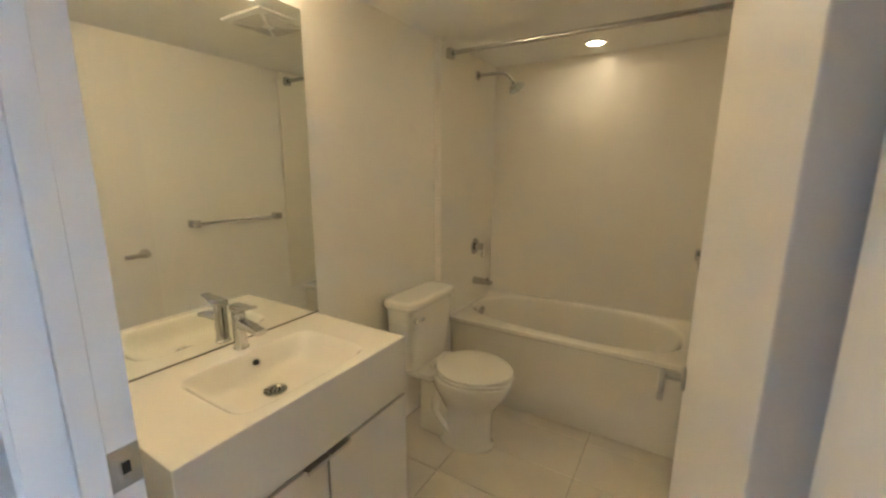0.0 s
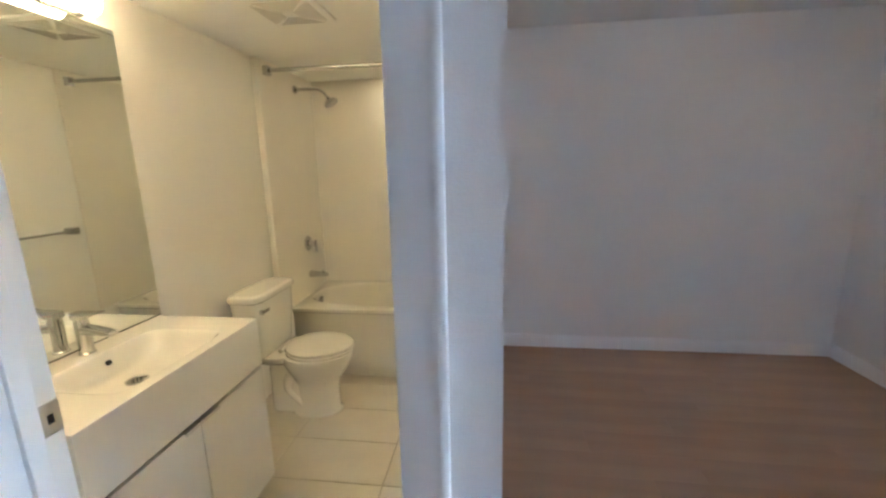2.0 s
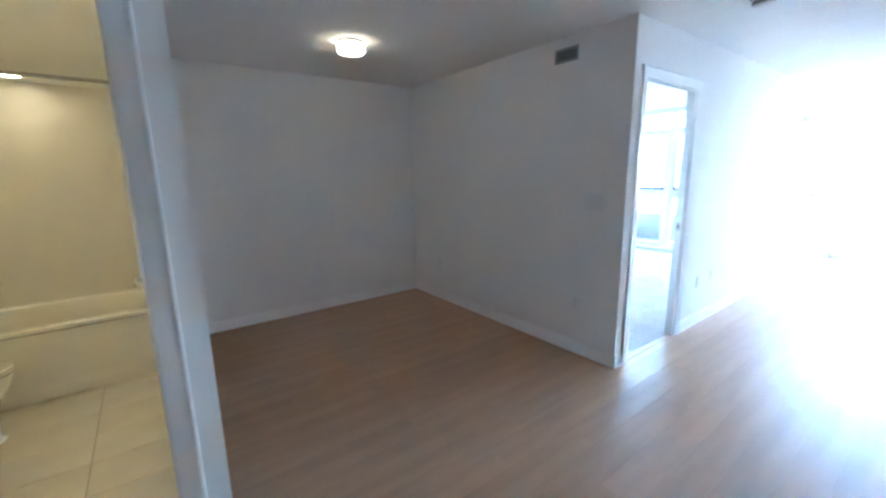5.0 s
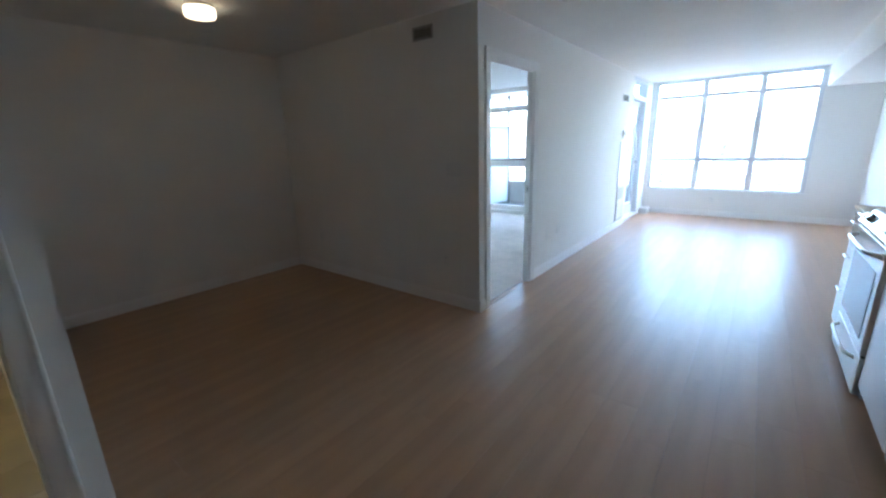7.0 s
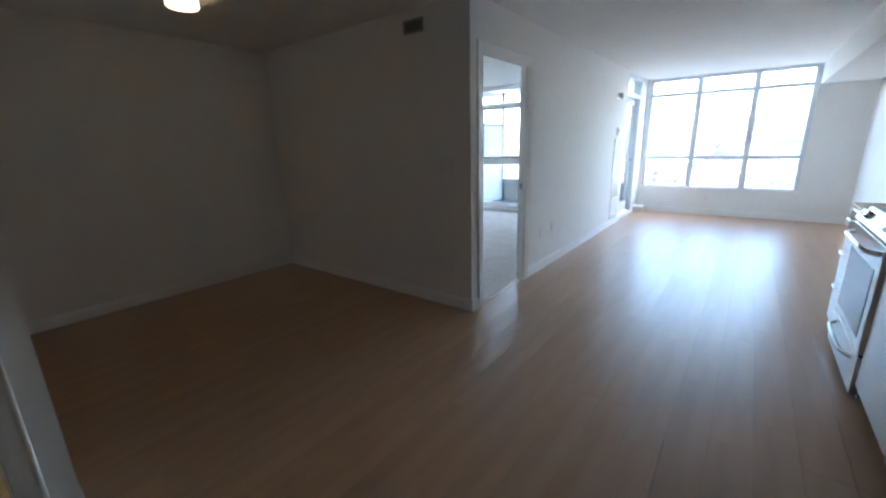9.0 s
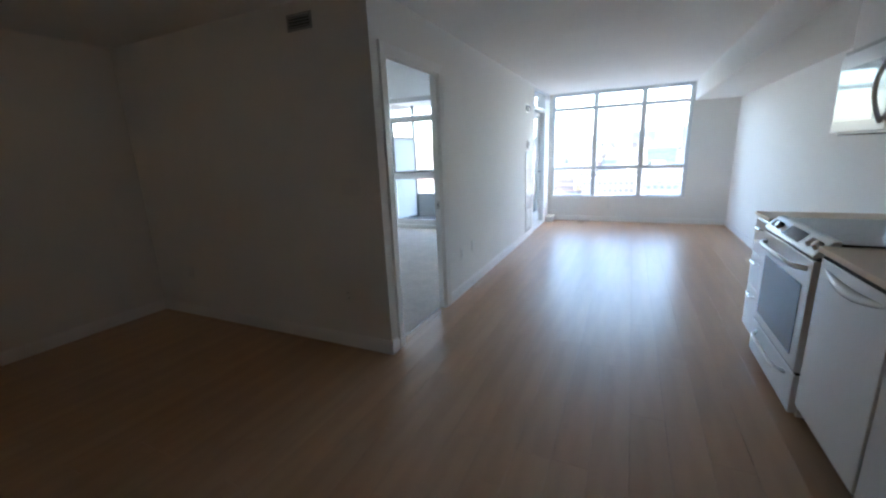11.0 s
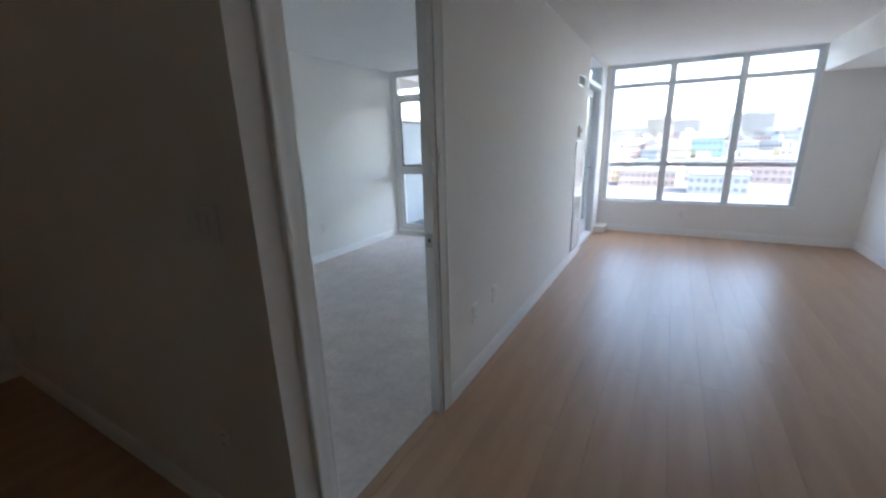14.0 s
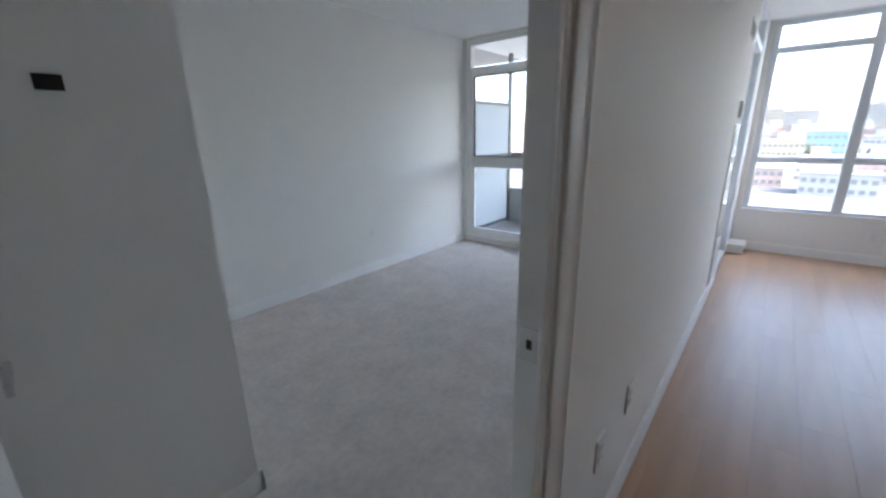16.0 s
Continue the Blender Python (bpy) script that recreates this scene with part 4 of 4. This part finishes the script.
part("lamp", sweep(bmesh.new(), [b, b + (b - a) * 0.06], [0.033, 0.028]), SPOT, sp, "glowing lamp face")

bx = thing("wall_box_opening", "open black electrical box hole in the wall", "electrical box", (0.50, 1.10, 1.49))
# flat dark block in place of the unlit inside of the box
part("hole_shade", B(0.473, 0.527, 1.094, 1.10, 1.474, 1.510), DARK, bx)

# ---- kitchen ----
KF, KB = -2.335, -3.038


def drawer_front(ob, x0, x1, z0, z1, pull=True):
    d = part("drawer", B(x0 + 0.0015, x1 - 0.0015, KF, KF + 0.019, z0 + 0.0015, z1 - 0.0015, bev=0.0015), CABW, ob)
    if pull:
        c = (x0 + x1) / 2
        bm = sweep(bmesh.new(), [(c - 0.05, KF + 0.019, z1 - 0.05), (c - 0.05, KF + 0.045, z1 - 0.05), (c + 0.05, KF + 0.045, z1 - 0.05), (c + 0.05, KF + 0.019, z1 - 0.05)], 0.005, 10)
        part("pull", bm, CHROME, d, "chrome bar pull")


def base_cabinet(x0, x1, drawers, label):
    ob = thing("base_cabinet", label, "cabinet", ((x0 + x1) / 2, (KF + KB) / 2, 0))
    part("body", B(x0 + 0.001, x1 - 0.001, KB + 0.002, KF, 0.10, 0.902 if not drawers else 0.908), CABW, ob)
    part("toe_kick", B(x0 + 0.001, x1 - 0.001, KB + 0.002, KF - 0.075, 0.0, 0.10), TOE, ob)
    if drawers:
        z = 0.105
        for h in drawers:
            drawer_front(ob, x0, x1, z, z + h)
            z += h
    else:
        part("door", B(x0 + 0.0015, x1 - 0.0015, KF, KF + 0.019, 0.105, 0.886, bev=0.0015), CABW, ob)
    return ob


base_cabinet(0.893, 1.19, (0.31, 0.235, 0.235), "white gloss drawer cabinet at the counter end")
base_cabinet(-1.10, -0.505, None, "white gloss base cabinet with a plain door")
base_cabinet(-1.70, -1.10, None, "white gloss base cabinet with a plain door")
ct = thing("countertop", "beige laminate kitchen countertop", "countertop", (-0.8, -2.68, 0.902))
part("slab", B(-1.70, 0.114, KB + 0.002, KF + 0.035, 0.902, 0.93, bev=0.004), COUNTER, ct)
ct2 = thing("countertop", "short beige countertop beside the stove", "countertop", (1.05, -2.68, 0.908))
part("slab", B(0.894, 1.205, KB + 0.002, KF + 0.03, 0.908, 0.93, bev=0.004), COUNTER, ct2)

st = thing("stove", "white electric range with black glass cooktop", "stove", (0.48, -2.68, 0))
S0, S1 = 0.118, 0.888
part("body", B(S0, S1, KB + 0.01, KF + 0.0, 0.03, 0.895, bev=0.003), APPL, st)
part("cooktop", B(S0 - 0.003, S1 + 0.003, KB + 0.01, KF - 0.045, 0.895, 0.909, bev=0.003), BLACKG, st, "black glass cooktop")
for ux, uy, ur in ((0.29, -2.53, 0.10), (0.68, -2.53, 0.075), (0.29, -2.84, 0.075), (0.68, -2.84, 0.10)):
    bm = bmesh.new()
    outer = [(ux + ur * math.cos(2 * math.pi * k / 40), uy + ur * math.sin(2 * math.pi * k / 40)) for k in range(40)]
    inner = [(ux + (ur - 0.003) * math.cos(2 * math.pi * k / 40), uy + (ur - 0.003) * math.sin(2 * math.pi * k / 40)) for k in range(40)]
    loft(bm, [[(*p, 0.909) for p in outer], [(*p, 0.9094) for p in outer], [(*p, 0.9094) for p in inner], [(*p, 0.909) for p in inner]], caps=False)
    part("burner_ring", bm, GREYP, st, "grey burner ring")
bm = loft(bmesh.new(), [[(x, KF - 0.05, 0.86), (x, KF + 0.045, 0.835), (x, KF + 0.05, 0.85), (x, KF - 0.02, 0.922), (x, KF - 0.05, 0.922)] for x in (S0, S1)])
bmesh.ops.bevel(bm, geom=list(bm.edges), offset=0.008, segments=3, affect="EDGES", profile=0.5)
cp = part("control_panel", bm, APPL, st)
for i, kx in enumerate((0.17, 0.25, 0.71, 0.79)):
    n = Vector((0, 0.717, 0.697))
    c0 = Vector((kx, KF + 0.015, 0.886))
    bm = sweep(bmesh.new(), [c0 - n * 0.002, c0 + n * 0.006, c0 + n * 0.022, c0 + n * 0.025], [0.026, 0.024, 0.019, 0.016], 20)
    part("knob", bm, APPL if i % 2 else CHROME, cp)
n = Vector((0, 0.717, 0.697))
bm = bmesh.new()
pts = [Vector((x, KF + 0.015 + dy, 0.886 + dz)) for x, dy, dz in ((0.36, -0.022, 0.0226), (0.60, -0.022, 0.0226), (0.60, 0.022, -0.0226), (0.36, 0.022, -0.0226))]
loft(bm, [[p - n * 0.002 for p in pts], [p + n * 0.003 for p in pts]])
part("display", bm, BLACKG, cp, "black clock display")
od = part("oven_door", B(S0 + 0.004, S1 - 0.004, KF, KF + 0.040, 0.265, 0.825, bev=0.006), APPL, st)
part("oven_window", B(S0 + 0.085, S1 - 0.085, KF + 0.040, KF + 0.0435, 0.325, 0.69, bev=0.001), SMOKE, od, "dark oven window")
# dark fillers that paint shade into the gaps above and below the oven door
part("gap_shade", B(S0 + 0.002, S1 - 0.002, KF - 0.001, KF + 0.03, 0.252, 0.265), DARK, st)
part("gap_shade", B(S0 + 0.002, S1 - 0.002, KF - 0.001, KF + 0.03, 0.825, 0.836), DARK, st)


def bow_handle(parent, x0, x1, z, y, r=0.012, out=0.05):
    pts = []
    for i in range(13):
        u = i / 12
        k = min(1.0, min(u, 1 - u) * 7)
        pts.append((x0 + (x1 - x0) * u, y + out * (1 - (1 - k) ** 2) + 0.008 * math.sin(math.pi * u), z))
    part("handle", sweep(bmesh.new(), pts, r, 12), APPL, parent, "white bowed handle")


bow_handle(od, S0 + 0.06, S1 - 0.06, 0.775, KF + 0.036)
wd = part("warming_drawer", B(S0 + 0.004, S1 - 0.004, KF, KF + 0.036, 0.045, 0.252, bev=0.006), APPL, st)
bow_handle(wd, S0 + 0.12, S1 - 0.12, 0.205, KF + 0.032, 0.011, 0.04)
for fx in (S0 + 0.05, S1 - 0.05):
    part("foot", cyl(bmesh.new(), (fx, KF - 0.06, 0), (fx, KF - 0.06, 0.032), 0.018), DARK, st)

dw = thing("dishwasher", "white built-in dishwasher with pocket handle", "dishwasher", (-0.2, -2.68, 0))
part("body", B(-0.50, 0.096, KB + 0.01, KF - 0.005, 0.10, 0.858), GREYP, dw)
part("toe_kick", B(-0.50, 0.096, KB + 0.01, KF - 0.05, 0.0, 0.10), TOE, dw)
dd = part("door", B(-0.496, 0.092, KF - 0.005, KF + 0.024, 0.115, 0.852, bev=0.005), APPL, dw)
part("top_strip", B(-0.492, 0.088, KF - 0.004, KF + 0.020, 0.852, 0.860), DARK, dw)
pts = [(-0.45 + 0.50 * i / 16, KF + 0.018 + 0.016 * math.sin(math.pi * i / 16), 0.815 - 0.028 * math.sin(math.pi * i / 16)) for i in range(17)]
part("pocket_handle", sweep(bmesh.new(), pts, [0.006 + 0.015 * math.sin(math.pi * i / 16) for i in range(17)], 14), APPL, dd, "white moulded pocket handle")

bs = thing("backsplash", "pale glossy glass backsplash behind the counter", "backsplash", (-0.2, -3.03, 0.91))
part("panel", B(-1.70, 1.30, -3.038, -3.030, 0.932, 1.419, bev=0.001), SPLASH, bs)
pl = plate("wall_outlet", "white outlet on the kitchen backsplash", True, 0.33, 1.22, 1, face=-3.030)

UF = -2.565


def upper(x0, x1, z0, z1, label):
    ob = thing("upper_cabinet", label, "cabinet", ((x0 + x1) / 2, (UF - 3.03) / 2, z0))
    part("body", B(x0 + 0.001, x1 - 0.001, -3.028 if z0 < 1.5 else -3.038, UF, z0, z1 - 0.001), CABW, ob)
    part("door", B(x0 + 0.0015, x1 - 0.0015, UF, UF + 0.019, z0 + 0.001, z1 - 0.003, bev=0.0015), CABW, ob)


upper(0.10, 0.863, 1.86, BULK, "short white gloss cabinet over the microwave")
upper(-0.50, 0.098, 1.42, BULK, "white gloss wall cabinet")
upper(-1.10, -0.502, 1.42, BULK, "white gloss wall cabinet")
mw = thing("microwave", "white over-range microwave with oval handle", "microwave", (0.48, -2.83, 1.42))
part("body", B(0.102, 0.861, -3.028, UF + 0.02, 1.425, 1.857, bev=0.003), APPL, mw)
md = part("door", B(0.30, 0.859, UF + 0.02, UF + 0.055, 1.435, 1.835, bev=0.006), APPL, mw)
part("window", B(0.42, 0.83, UF + 0.055, UF + 0.057, 1.49, 1.76, bev=0.0005), MWGLASS, md, "grey microwave window")
part("control_panel", B(0.104, 0.297, UF + 0.02, UF + 0.053, 1.435, 1.835, bev=0.005), APPL, mw)
part("vent_strip", B(0.104, 0.859, UF + 0.02, UF + 0.045, 1.838, 1.855, bev=0.002), GREYP, mw, "grey vent strip")
part("underside", B(0.11, 0.855, -3.02, UF + 0.02, 1.419, 1.425), DARK, mw)
pts = [(0.345, UF + 0.055 + 0.04 * math.sin(math.pi * i / 14), 1.47 + 0.31 * i / 14) for i in range(15)]
part("handle", sweep(bmesh.new(), pts, 0.010, 12), APPL, md, "white bowed handle")

for o in (st, dw):
    o.matrix_basis = o.matrix_basis @ Matrix.Diagonal((1, 1, 1.032, 1))

# ---- bedroom carpet ----
bm = bmesh.new()
nx, ny = 190, 130
x0, x1, y0, y1 = 0.12, BED_X, 0.05, 2.765
grid = {}
for i in range(nx + 1):
    for j in range(ny + 1):
        x, y = x0 + (x1 - x0) * i / nx, y0 + (y1 - y0) * j / ny
        h = 0.002 * noise.noise((x * 9, y * 9, 0)) + 0.002 * noise.noise((x * 38, y * 38, 2))
        grid[i, j] = bm.verts.new((x, y, 0.008 + h))
for i in range(nx):
    for j in range(ny):
        bm.faces.new((grid[i, j], grid[i + 1, j], grid[i + 1, j + 1], grid[i, j + 1]))
structure("floor_bedroom", bm, CARPET, "beige cut pile bedroom carpet")
structure("floor_bedroom_slab", B(0.12, BED_X, 0.05, 2.765, -0.2 + 0.01, -0.005), CONC, "slab under the carpet")

# ---- balcony ----
structure("balcony_floor", B(BED_X + 0.13, 5.76, 0.062, 2.95, -0.20, 0.04), CONC, "grey concrete balcony floor")
structure("balcony_ceiling", B(BED_X + 0.13, 6.30, 0.062, 5.6, 2.43, 2.65), BALC, "pale concrete balcony soffit")
dv = thing("balcony_divider", "frosted glass balcony divider in a metal frame", "privacy screen", (5.1, 2.80, 0.04))
for x in (4.60, 5.59):
    part("post", B(x - 0.025, x + 0.025, 2.78, 2.83, 0.04, 2.43), BRAIL, dv)
for z in (0.08, 1.05, 1.74):
    part("rail", B(4.625, 5.565, 2.785, 2.825, z - 0.02, z + 0.02), BRAIL, dv)
for z0, z1 in ((0.10, 1.03), (1.07, 1.72)):
    part("panel", B(4.625, 5.565, 2.80, 2.81, z0, z1), FROST, dv, "frosted glass panel")
rl = thing("balcony_railing", "grey balcony parapet with frosted panels and rail", "railing", (5.69, 1.5, 0.04))
part("parapet", B(5.64, 5.74, 0.14, 2.93, 0.04, 0.55, bev=0.006), BALC, rl)
part("top_rail", B(5.665, 5.715, 0.14, 2.93, 1.02, 1.07, bev=0.006), BRAIL, rl)
for i in range(5):
    y = 0.16 + i * 0.685
    part("post", B(5.67, 5.71, y, y + 0.04, 0.55, 1.02), BRAIL, rl)
# ---- city outside ----
GZ = -20.0
structure("ground", B(-400, 3000, -3000, 3000, GZ - 1, GZ), FAR_GROUND, "grey city ground far below")
CITY = [mat("facade_white", (0.37, 0.345, 0.31), 0.8, var=0.08, scale=0.4), mat("facade_brick", (0.34, 0.25, 0.215), 0.85, var=0.15, scale=0.6), mat("facade_tan", (0.40, 0.34, 0.23), 0.85, var=0.1, scale=0.5), mat("facade_teal", (0.17, 0.28, 0.265), 0.4, var=0.1, scale=0.4), mat("facade_grey", (0.29, 0.29, 0.29), 0.8, var=0.08, scale=0.4)]
FLATROOF = mat("flat_roof", (0.24, 0.235, 0.23), 0.9, var=0.2, scale=0.3)
FARWIN = mat("far_window", (0.14, 0.142, 0.145), 0.5, var=0.2, scale=0.5)


def building(x, y, w, d, floors, material, label, bays, slab=False, turn=0.0):
    h = floors * 3.1 + (abs(x * 7.3 + y * 3.1) % 1.0) * 0.9
    ob = new("apartment_building")
    ob.matrix_basis = pose(x, y, GZ, 0, 0, turn)
    tagged(ob, label, "building")

    def pp(nm, bm, material2, lab=""):
        o = new(nm, data_of(nm, bm, material2, smooth=False))
        o.parent = ob
        return tagged(o, lab)

    pp("wall", B(0, d, -w / 2, w / 2, 0, h), material)
    pp("roof", B(-0.3, d + 0.3, -w / 2 - 0.3, w / 2 + 0.3, h, h + 0.7), FLATROOF)
    pp("penthouse", B(d * 0.3, d * 0.7, -w * 0.18, w * 0.18, h + 0.7, h + 3.6), CITY[4])
    pane_me = data_of("window", B(-0.12, 0.05, -w / bays * 0.32, w / bays * 0.32, -0.75, 0.75), FARWIN, smooth=False)
    for f in range(floors):
        for i in range(bays):
            o = new("window", pane_me)
            o.parent = ob
            o.matrix_basis = Matrix.Translation((0.0, -w / 2 + (i + 0.5) * w / bays, f * 3.1 + 1.7))
        if slab:
            pp("balcony", B(-1.3, 0.0, -w / 2 + 0.4, w / 2 - 0.4, f * 3.1 + 2.9, f * 3.1 + 3.1), CITY[0])
            pp("balcony_rail", B(-1.3, -1.2, -w / 2 + 0.4, w / 2 - 0.4, f * 3.1 + 3.1, f * 3.1 + 3.9), CITY[4])


def at(dist, angle):
    return dist * math.cos(radians(angle)), dist * math.sin(radians(angle)) - 0.6


WHITE, BRICK, TAN, TEAL, GREY = CITY
for dist, angle, w, floors, skin, label, bays, slab in (
    (320, 1.6, 16, 12, TAN, "tan apartment tower with balconies", 5, True),
    (380, -1.2, 20, 12, WHITE, "white striped apartment slab with balconies", 6, True),
    (430, -7.4, 30, 14, WHITE, "long white apartment slab with balconies", 8, True),
    (145, -0.3, 9, 5, TAN, "tan office building with square windows", 4, False),
    (150, -3.6, 8.5, 6, TEAL, "teal glass office building", 3, False),
    (260, -9.4, 16, 6, BRICK, "red brick apartment block", 5, False),
    (250, 1.5, 13, 5, BRICK, "red brick warehouse block", 5, False),
    (280, -6.2, 11, 7, TAN, "tan stone apartment block", 4, False),
    (300, 5.4, 26, 9, WHITE, "white apartment block with balconies", 7, True),
    (270, 9.6, 24, 6, BRICK, "broad red brick block", 7, False),
    (340, 13.5, 34, 11, GREY, "grey apartment tower with balconies", 8, True),
    (210, 19.0, 24, 6, TAN, "tan apartment block with plain windows", 6, False),
    (300, 24.0, 36, 9, WHITE, "white apartment block with balconies", 8, True),
    (190, 29.5, 22, 6, BRICK, "red brick apartment block", 6, False),
    (330, -13.5, 30, 8, GREY, "grey apartment block with balconies", 7, True),
    (240, -18.0, 26, 6, BRICK, "red brick apartment block", 7, False),
    (105, 2.4, 12, 2, BRICK, "low flat roofed brick building", 5, False),
    (95, -5.2, 10, 2, GREY, "low flat roofed grey building", 4, False),
    (120, -8.6, 14, 3, BRICK, "low flat roofed brick building", 5, False),
    (115, 7.5, 14, 3, TAN, "low flat roofed tan building", 5, False),
    (200, -4.6, 9, 5, WHITE, "small white apartment building", 4, False),
):
    far = 1.5 if dist > 140 else 1.85
    bx_, by_ = at(dist * far, angle)
    building(bx_, by_, w * far, 14, floors, skin, label, bays * 2, slab, angle)

# closer rows of mixed blocks that fill the ground between the towers
rows = random.Random(21)
for k in range(34):
    angle = -13.0 + 26.0 * (k + rows.uniform(0.1, 0.9)) / 34
    dist = (215, 300, 390)[k % 3] + rows.uniform(-25, 25)
    skin, what = rows.choice(((WHITE, "pale"), (BRICK, "red brick"), (TAN, "tan"), (GREY, "grey"), (BRICK, "red brick")))
    bx_, by_ = at(dist, angle)
    building(bx_, by_, rows.uniform(9, 17), rows.uniform(9, 14), (2, 4, 6)[k % 3] + rows.randint(0, 1), skin, what + " city block with flat roof", rows.randint(5, 8), False, angle + rows.uniform(-20, 20))

BARK = mat("bare_bark", (0.20, 0.16, 0.13), 0.9, var=0.2, scale=1.5)
TWIG = mat("bare_twigs", (0.24, 0.19, 0.16), 0.9, var=0.2, scale=1.5)


def bare_tree(x, y, h, seed):
    r = random.Random(seed)
    ob = thing("tree", "bare winter tree with fine twigs", "tree", (x, y, GZ), "bare street trees")
    trunk, twigs = bmesh.new(), bmesh.new()

    def limb(p, d, length, rad, depth):
        q = p + d * length
        sweep(trunk if depth < 2 else twigs, [p, p.lerp(q, 0.5) + Vector((r.uniform(-1, 1), r.uniform(-1, 1), 0)) * length * 0.05, q], [rad, rad * 0.8, rad * 0.6], 5)
        if depth < 4:
            for _ in range(3):
                nd = (d + Vector((r.uniform(-0.8, 0.8), r.uniform(-0.8, 0.8), r.uniform(-0.1, 0.5)))).normalized()
                limb(p.lerp(q, r.uniform(0.6, 1.0)), nd, length * r.uniform(0.55, 0.75), rad * 0.55, depth + 1)

    limb(Vector((x, y, GZ)), Vector((0, 0, 1)), h * 0.35, h * 0.022, 0)
    part("trunk", trunk, BARK, ob)
    part("crown", twigs, TWIG, ob)


for k, (dist, angle) in enumerate(((78, -6.4), (84, -7.6), (90, -4.4), (72, -9.0), (88, 0.9), (95, 4.2), (80, 6.0), (110, -2.6))):
    bare_tree(*at(dist, angle), 8 + k % 3, 40 + k)

# ---- wood floor planks ----
PW, PL = 0.168, 1.22
floor_ob = bpy.data.objects["floor"]
plank_cache = {}
rng = random.Random(5)


def plank(x0, x1, y0, y1):
    w, l = x1 - x0 - 0.0003, y1 - y0 - 0.0007
    if w < 0.02 or l < 0.01:
        return
    key = (round(w, 3), round(l, 3))
    if key not in plank_cache:
        plank_cache[key] = data_of("plank", B(-w / 2, w / 2, -l / 2, l / 2, -0.010, 0.0, bev=0.0004, seg=1), WOOD, smooth=False)
    o = new("plank", plank_cache[key])
    o.parent = floor_ob
    o.matrix_basis = Matrix.Translation(((x0 + x1) / 2, (y0 + y1) / 2, 0.0))


def lay(x0, x1, y0, y1):
    y = math.floor(y0 / PW) * PW - 0.06
    r = 0
    while y < y1:
        a, b = max(y, y0), min(y + PW, y1)
        x = x0 - rng.choice((0.0, 0.2, 0.4, 0.6, 0.8, 1.0)) * PL
        while x < x1:
            if b - a > 0.01 and min(x + PL, x1) > x0:
                plank(max(x, x0), min(x + PL, x1), a, b)
            x += PL
        y += PW


lay(-5.48, WIN_X, -3.04, -0.0)
lay(-2.509, 0.0, 0.0, 2.685)
lay(-5.48, -2.509, 0.0, 0.17)
